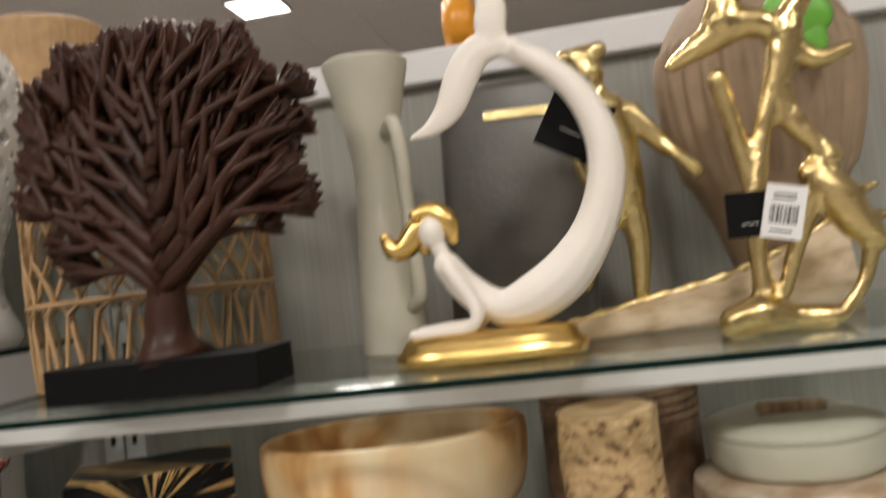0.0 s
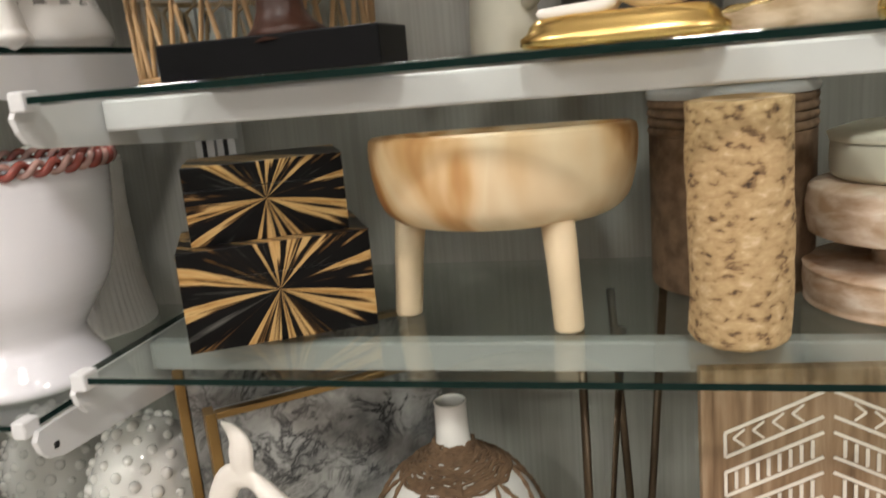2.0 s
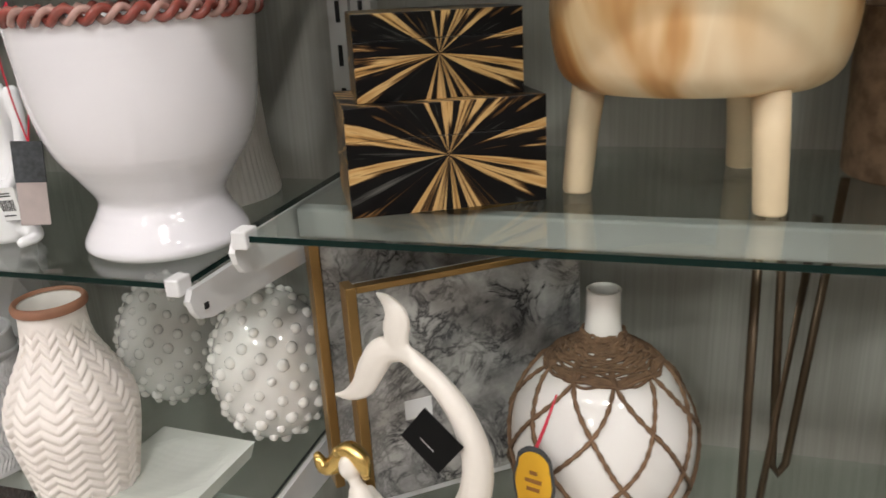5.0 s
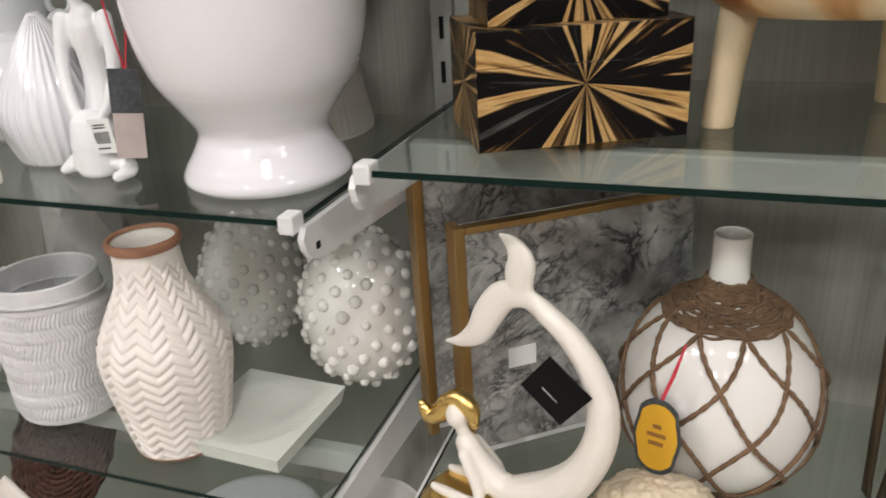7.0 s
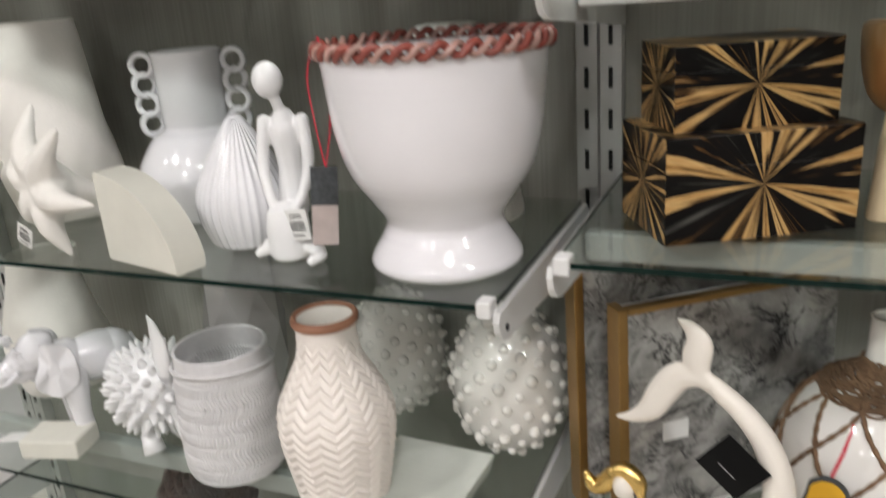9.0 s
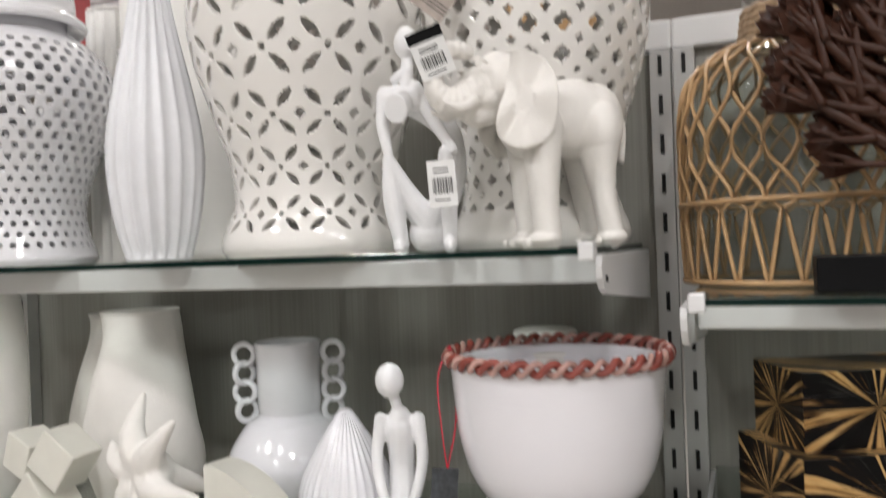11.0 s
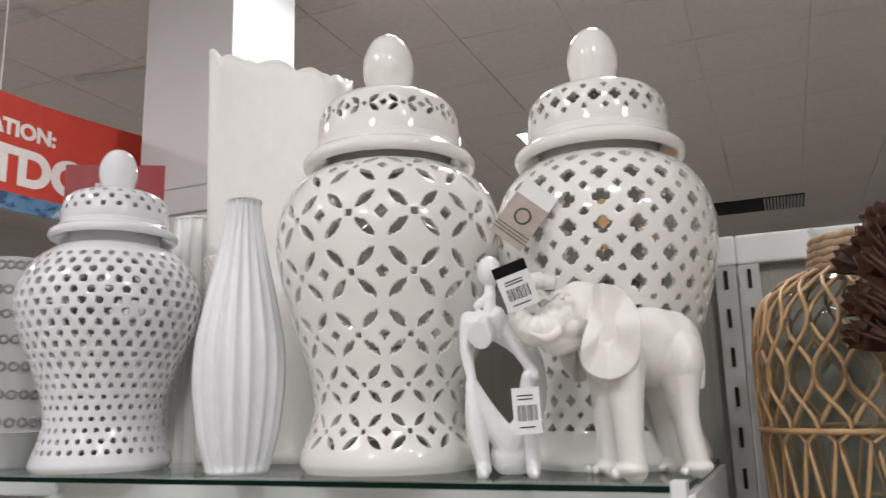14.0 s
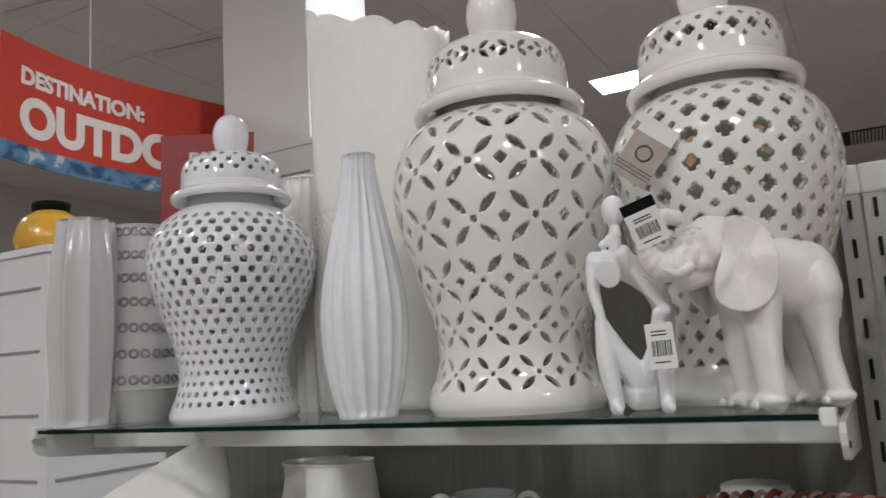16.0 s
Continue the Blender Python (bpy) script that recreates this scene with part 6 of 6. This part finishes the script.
def hairpin_stand(m):
    t = thing("hairpin_stand", m, "plant stand on aged bronze hairpin legs", "plant stand")
    for ax, ay, spread in ((-0.075, -0.05, 0.012), (0.07, -0.055, 0.012), (-0.002, 0.075, 0.012)):
        L = math.hypot(ax, ay)
        ux, uy = -ay / L, ax / L
        for_pts = [(ax * 0.82 + ux * 0.03, ay * 0.82 + uy * 0.03, 0.374), (ax * 1.02 + ux * 0.008, ay * 1.02 + uy * 0.008, 0.02), (ax * 1.03, ay * 1.03, 0.005), (ax * 1.02 - ux * 0.008, ay * 1.02 - uy * 0.008, 0.02), (ax * 0.82 - ux * 0.03, ay * 0.82 - uy * 0.03, 0.374)]
        bm = bmesh.new()
        tube(bm, for_pts, 0.0048, 10)
        part("leg", bm, M_HAIRPIN, t, smooth=True)


hairpin_stand(pose(0.14, 0.915, LR, 0, 0, 12))


def carved_board(m):
    t = thing("carved_wood_panel", m, "brown wooden panel with white carved chevron pattern", "wall panel")
    W, H = 0.205, 0.365
    boxed("panel", -W / 2, W / 2, -0.008, 0.008, 0, H, M_BOARD_WOOD, t, 0.0015)

    def bar(bm, p, q, w):
        p, q = Vector((p[0], 0, p[1])), Vector((q[0], 0, q[1]))
        d = (q - p).normalized()
        nrm = Vector((-d.z, 0, d.x)) * w / 2
        fr = [p + nrm, q + nrm, q - nrm, p - nrm]
        lo = [bm.verts.new((v.x, -0.0078, v.z)) for v in fr]
        hi = [bm.verts.new((v.x, -0.0095, v.z)) for v in fr]
        bm.faces.new(hi)
        for k in range(4):
            bm.faces.new((lo[k], lo[(k + 1) % 4], hi[(k + 1) % 4], hi[k]))
    for row in range(9):
        zt = H - 0.02 - row * 0.036
        for s in (-1, 1):
            bm = bmesh.new()
            x0, x1, drop = 0.004 * s, 0.083 * s, 0.036
            a, b = (x0, zt), (x1, zt - drop)
            c, d = (x1, zt - drop - 0.022), (x0, zt - 0.022)
            for p, q in ((a, b), (b, c), (d, c)):
                bar(bm, p, q, 0.0026)
            n = 9 if row else 5
            for k in range(1, n):
                f = k / n
                px, pz = x0 + (x1 - x0) * f, zt - drop * f
                if row == 0:
                    bar(bm, (px, pz - 0.004), (px + s * 0.009, pz - 0.012), 0.0018)
                    bar(bm, (px, pz - 0.019), (px + s * 0.009, pz - 0.012), 0.0018)
                else:
                    bar(bm, (px, pz - 0.003), (px, pz - 0.019), 0.0028)
            if bm.verts and zt - drop - 0.022 > 0.01:
                part("carved_chevron", bm, M_WHITE_CARVE, t, "white carved chevron")
            else:
                bm.free()


M_WHITE_CARVE = material("chalk_white_carving", (0.72, 0.66, 0.57), 0.8, vary=0.08)
carved_board(pose(0.277, 0.75, LR, -3, 0, 4))

# ---- low shelf ----


def woven_plate(m):
    t = thing("woven_plate", m, "round rust and black woven plate standing upright", "plate")
    for k in range(13):
        r = 0.008 + k * 0.0085
        bm = bmesh.new()
        tube(bm, [(r * math.cos(a), 0.003 * math.sin(a * 21 + k * 1.5), 0.12 + r * math.sin(a)) for a in np.linspace(0, 2 * math.pi, 73).tolist()], 0.0046, 5, False)
        part("coil", bm, M_WHICKER_DARK, t, smooth=True)


woven_plate(pose(-1.06, 0.83, 0.478, -35, 0, -10))
t = thing("pleated_fan", pose(-0.95, 0.72, 0.472), "cream pleated ceramic fan ornament", "ornament")
for k in range(11):
    bm = bmesh.new()
    a0, a1 = -0.75 + k * 0.13, -0.75 + (k + 1) * 0.13
    y = 0.012 if k % 2 else 0.0
    v = [bm.verts.new(p) for p in ((0, 0, 0.2), (0.22 * math.sin(a0), y, 0.2 - 0.2 * math.cos(a0)), (0.22 * math.sin(a1), 0.012 - y, 0.2 - 0.2 * math.cos(a1)))]
    w = [bm.verts.new(q.co + Vector((0, 0.004, 0))) for q in v]
    bm.faces.new(v)
    bm.faces.new(w[::-1])
    for i in range(3):
        bm.faces.new((v[i], w[i], w[(i + 1) % 3], v[(i + 1) % 3]))
    part("pleat", bm, M_BISQUE_PINK, t)
t = thing("white_bowl", pose(-0.66, 0.83, 0.472), "plain white round ceramic bowl", "bowl")
revolve("bowl", hollow([(0.04, 0), (0.06, 0.01), (0.09, 0.06), (0.1, 0.1)], 0.005, 30), M_GLOSSY_COOL, t, 48)
t = thing("white_bowl", pose(-0.5, 0.87, 0.472), "plain white round ceramic bowl", "bowl")
revolve("bowl", hollow([(0.04, 0), (0.05, 0.01), (0.07, 0.07), (0.075, 0.12)], 0.005, 30), M_GLOSSY_WHITE, t, 48)

# ---- the store behind ----
t = thing("column", pose(-2.62, 2.64, 0), "square white painted structural column", "column", kind="structure")
boxed("shaft", -0.24, 0.24, -0.24, 0.22, 0, 3.6, M_COLUMN, t, 0.004)


def banner(m):
    """A red banner along local x, hung from the ceiling on wires."""
    t = thing("hanging_banner", m, "red hanging banner with white lettering and blue woven edge", "banner")
    n, L, H = 24, 2.1, 0.47

    def off(x):
        return 0.07 * math.sin(x / L * math.pi * 2.2)

    def sheet(nm, z0, z1, mat, d, label):
        v, f = [], []
        for k in range(n + 1):
            x = L * k / n
            for y in (off(x) - d, off(x) + d):
                for z in (z0, z1):
                    v.append((x, y, z))
        for k in range(n):
            a, b = 4 * k, 4 * (k + 1)
            f += [(a, b, b + 1, a + 1), (a + 2, a + 3, b + 3, b + 2), (a + 1, b + 1, b + 3, a + 3), (a, a + 2, b + 2, b)]
        f += [(0, 1, 3, 2), (4 * n, 4 * n + 2, 4 * n + 3, 4 * n + 1)]
        mesh_object(nm, v, f, mat, t, label)
    sheet("cloth", 0.06, H, M_SIGN_RED, 0.002, "red woven cloth")
    sheet("border", 0.0, 0.07, M_SIGN_BLUE, 0.003, "blue woven band")
    for text, size, x, z in (("DESTINATION:", 0.088, 0.09, 0.305), ("OUTDOOR", 0.2, 0.09, 0.115)):
        ob = words("lettering", text, size, pose(x, 0, z, 90, 0, 0), M_SIGN_TEXT, t, 0.0015, 0.004 if size < 0.2 else 0.0095)
        for vv in ob.data.vertices:
            vv.co.z += 0.004 - off(x + vv.co.x)
    for x in (0.42, 1.6):
        bm = bmesh.new()
        tube(bm, [(x, off(x), H), (x, off(x), 3.6 - m.translation.z)], 0.003, 6)
        part("wire", bm, M_PAPER, t)


banner(pose(-3.03, 1.47, 2.32, 0, 0, 90))


def panelled_unit(m, w, d, h, label):
    t = thing("panelled_unit", m, label, "display unit", "panelled display units")
    boxed("carcass", -w / 2, w / 2, 0, d, 0, h, M_COLUMN, t, 0.003)
    boxed("cap", -w / 2 - 0.01, w / 2 + 0.01, -0.01, d + 0.01, h, h + 0.02, M_COLUMN, t, 0.002)
    z = h - 0.1
    while z > 0.3:
        # Thin raised strips; their grey paints the shade that a groove would hold.
        boxed("groove_shade_strip", -w / 2 + 0.03, w / 2 - 0.03, -0.003, 0.002, z, z + 0.008, M_GROOVE_SHADE, t)
        boxed("groove_shade_strip", w / 2 - 0.002, w / 2 + 0.003, 0.03, d - 0.03, z, z + 0.008, M_GROOVE_SHADE, t)
        z -= 0.17


M_GROOVE_SHADE = material("painted_groove_shade", (0.3, 0.3, 0.3), 0.7)
panelled_unit(pose(-2.22, 2.0, 0, 0, 0, 0), 0.35, 0.2, 2.3, "white slatted wall unit with horizontal grooves")
panelled_unit(pose(-2.66, 1.2, 0, 0, 0, 0), 0.62, 0.4, 1.87, "low white slatted gondola end")
t = thing("yellow_vase", pose(-2.47, 1.29, 1.89), "squat yellow glazed vase with a dark collar", "vase")
revolve("body", hollow([(0.06, 0), (0.09, 0.012), (0.096, 0.04), (0.08, 0.09), (0.05, 0.115), (0.045, 0.12)], 0.004, 40), M_YELLOW, t, 56)
revolve("collar", [(0.046, 0.118), (0.05, 0.122), (0.053, 0.14), (0.05, 0.145), (0.044, 0.14), (0.042, 0.12)], M_BLACK, t, 48, label="dark collar")


def small_sign(m):
    t = thing("shelf_sign", m, "small dark red shelf sign with white lettering", "sign")
    boxed("panel", 0, 0.3, -0.003, 0.003, 0, 0.28, M_SIGN_DARK, t, 0.001)
    words("lettering", "DI", 0.055, pose(0.09, -0.005, 0.18, 90, 0, 0), M_SIGN_TEXT, t, 0.0008, 0.002)
    words("lettering", "E", 0.055, pose(0.08, -0.005, 0.12, 90, 0, 0), M_SIGN_TEXT, t, 0.0008, 0.002)
    boxed("stem", 0.14, 0.16, -0.004, 0.004, -2.0, 0.0, M_SHELF_METAL, t)
    boxed("foot", 0.05, 0.25, -0.1, 0.1, -2.01, -2.0, M_SHELF_METAL, t, 0.002)


M_SIGN_DARK = material("dark_red_print", (0.3, 0.015, 0.018), 0.4, vary=0.25)
small_sign(pose(-2.365, 1.6, 2.01, 0, 0, 30))
ribbed_vase(pose(-1.28, 0.965, TL), [(0.04, 0), (0.045, 0.01), (0.045, 0.3), (0.043, 0.4), (0.044, 0.405)], 16, 0.005, M_MATT_WHITE, "tall slim matt white fluted cylinder vase", "fluted_vase")
t = thing("lace_vase", pose(-1.165, 0.93, TL), "white ceramic vase with fine bead relief", "vase")
revolve("body", hollow([(0.05, 0), (0.06, 0.02), (0.065, 0.16), (0.055, 0.28), (0.058, 0.32)], 0.004, 100), M_GLOSSY_WHITE, t, 140, lambda a, z: 0.0012 * np.sin(a * 26) * np.sin(z * 340))
paper_tag("picture_tag", pose(-0.6, 0.755, TL + 0.322, 6, 38, 20), 0.045, 0.075, "beige photo tag showing a printed ring", M_TAG_GREY, False)
PHOTO = bpy.context.scene.objects["picture_tag"]
boxed("blank_strip", -0.0225, 0.0225, -0.0008, -0.0004, -0.02, 0.0, M_PAPER, PHOTO, label="white top strip")
for z in (-0.058, -0.062, -0.066):
    boxed("print_line", -0.0225, 0.0225, -0.0008, -0.0004, z - 0.0012, z, M_SLATE, PHOTO)
bm = bmesh.new()
tube(bm, [(0.009 * math.cos(a), -0.0008, -0.04 + 0.009 * math.sin(a)) for a in np.linspace(0, 2 * math.pi, 25).tolist()], 0.0012, 5, False)
part("printed_ring", bm, M_SLATE, PHOTO)


def vent(m):
    t = thing("ceiling_vent", m, "dark slatted ceiling air vent", "air vent")
    boxed("backing", -0.45, 0.45, -0.3, 0.3, 0.0, 0.01, M_SLOT, t)
    for k in range(12):
        boxed("slat", 0.05 + k * 0.033, 0.07 + k * 0.033, -0.28, 0.28, -0.012, 0.0, M_UPRIGHT, t)


vent(pose(-0.45, 8.9, 3.59))
for k, (x, y) in enumerate(((-3.9, 3.3), (-4.1, 2.45), (-5.2, 4.6))):
    t = thing("strip_light", pose(x, y, 3.56, 0, 0, 10), "thin white ceiling batten", "ceiling light", "ceiling battens")
    boxed("housing", -0.35, 0.35, -0.03, 0.03, 0.0, 0.035, M_SHELF_METAL, t, 0.003)


t = thing("woven_bowl", pose(-0.617, 1.27, 1.742), "tan woven splint bowl on the far side of the shelving", "bowl")
revolve("bowl", hollow([(0.05, 0), (0.06, 0.01), (0.085, 0.1), (0.095, 0.19)], 0.006, 30), M_RATTAN, t, 120, lambda a, z: 0.003 * np.abs(np.sin(a * 24)))
for bx0, bx1 in ((X0, X1), (X1, X2)):
    t = thing("rear_shelf", pose((bx0 + bx1) / 2, BACK + 0.04, 1.742), "white metal top shelf of the far shelving side", "shelf", "rear top shelves")
    boxed("board", -0.6, 0.6, 0.0, 0.36, -0.02, 0.0, M_SHELF_METAL, t, 0.002)
    for s in (-0.58, 0.58):
        boxed("bracket", s - 0.003, s + 0.003, -0.01, 0.3, -0.06, -0.02, M_SHELF_METAL, t)
for o in bpy.data.objects:
    if o.type == "MESH" and o.data.materials and o.data.materials[0] in (M_CLEAR,):
        o.visible_shadow = False

STICKER = boxed("price_sticker", 0.055, 0.088, -0.0128, -0.0118, 0.108, 0.132, M_PAPER)
STICKER.matrix_world = pose(-0.345, 0.825, LR, -2, 0, 38)
tagged(STICKER, "small white price sticker on marble board", "price sticker")
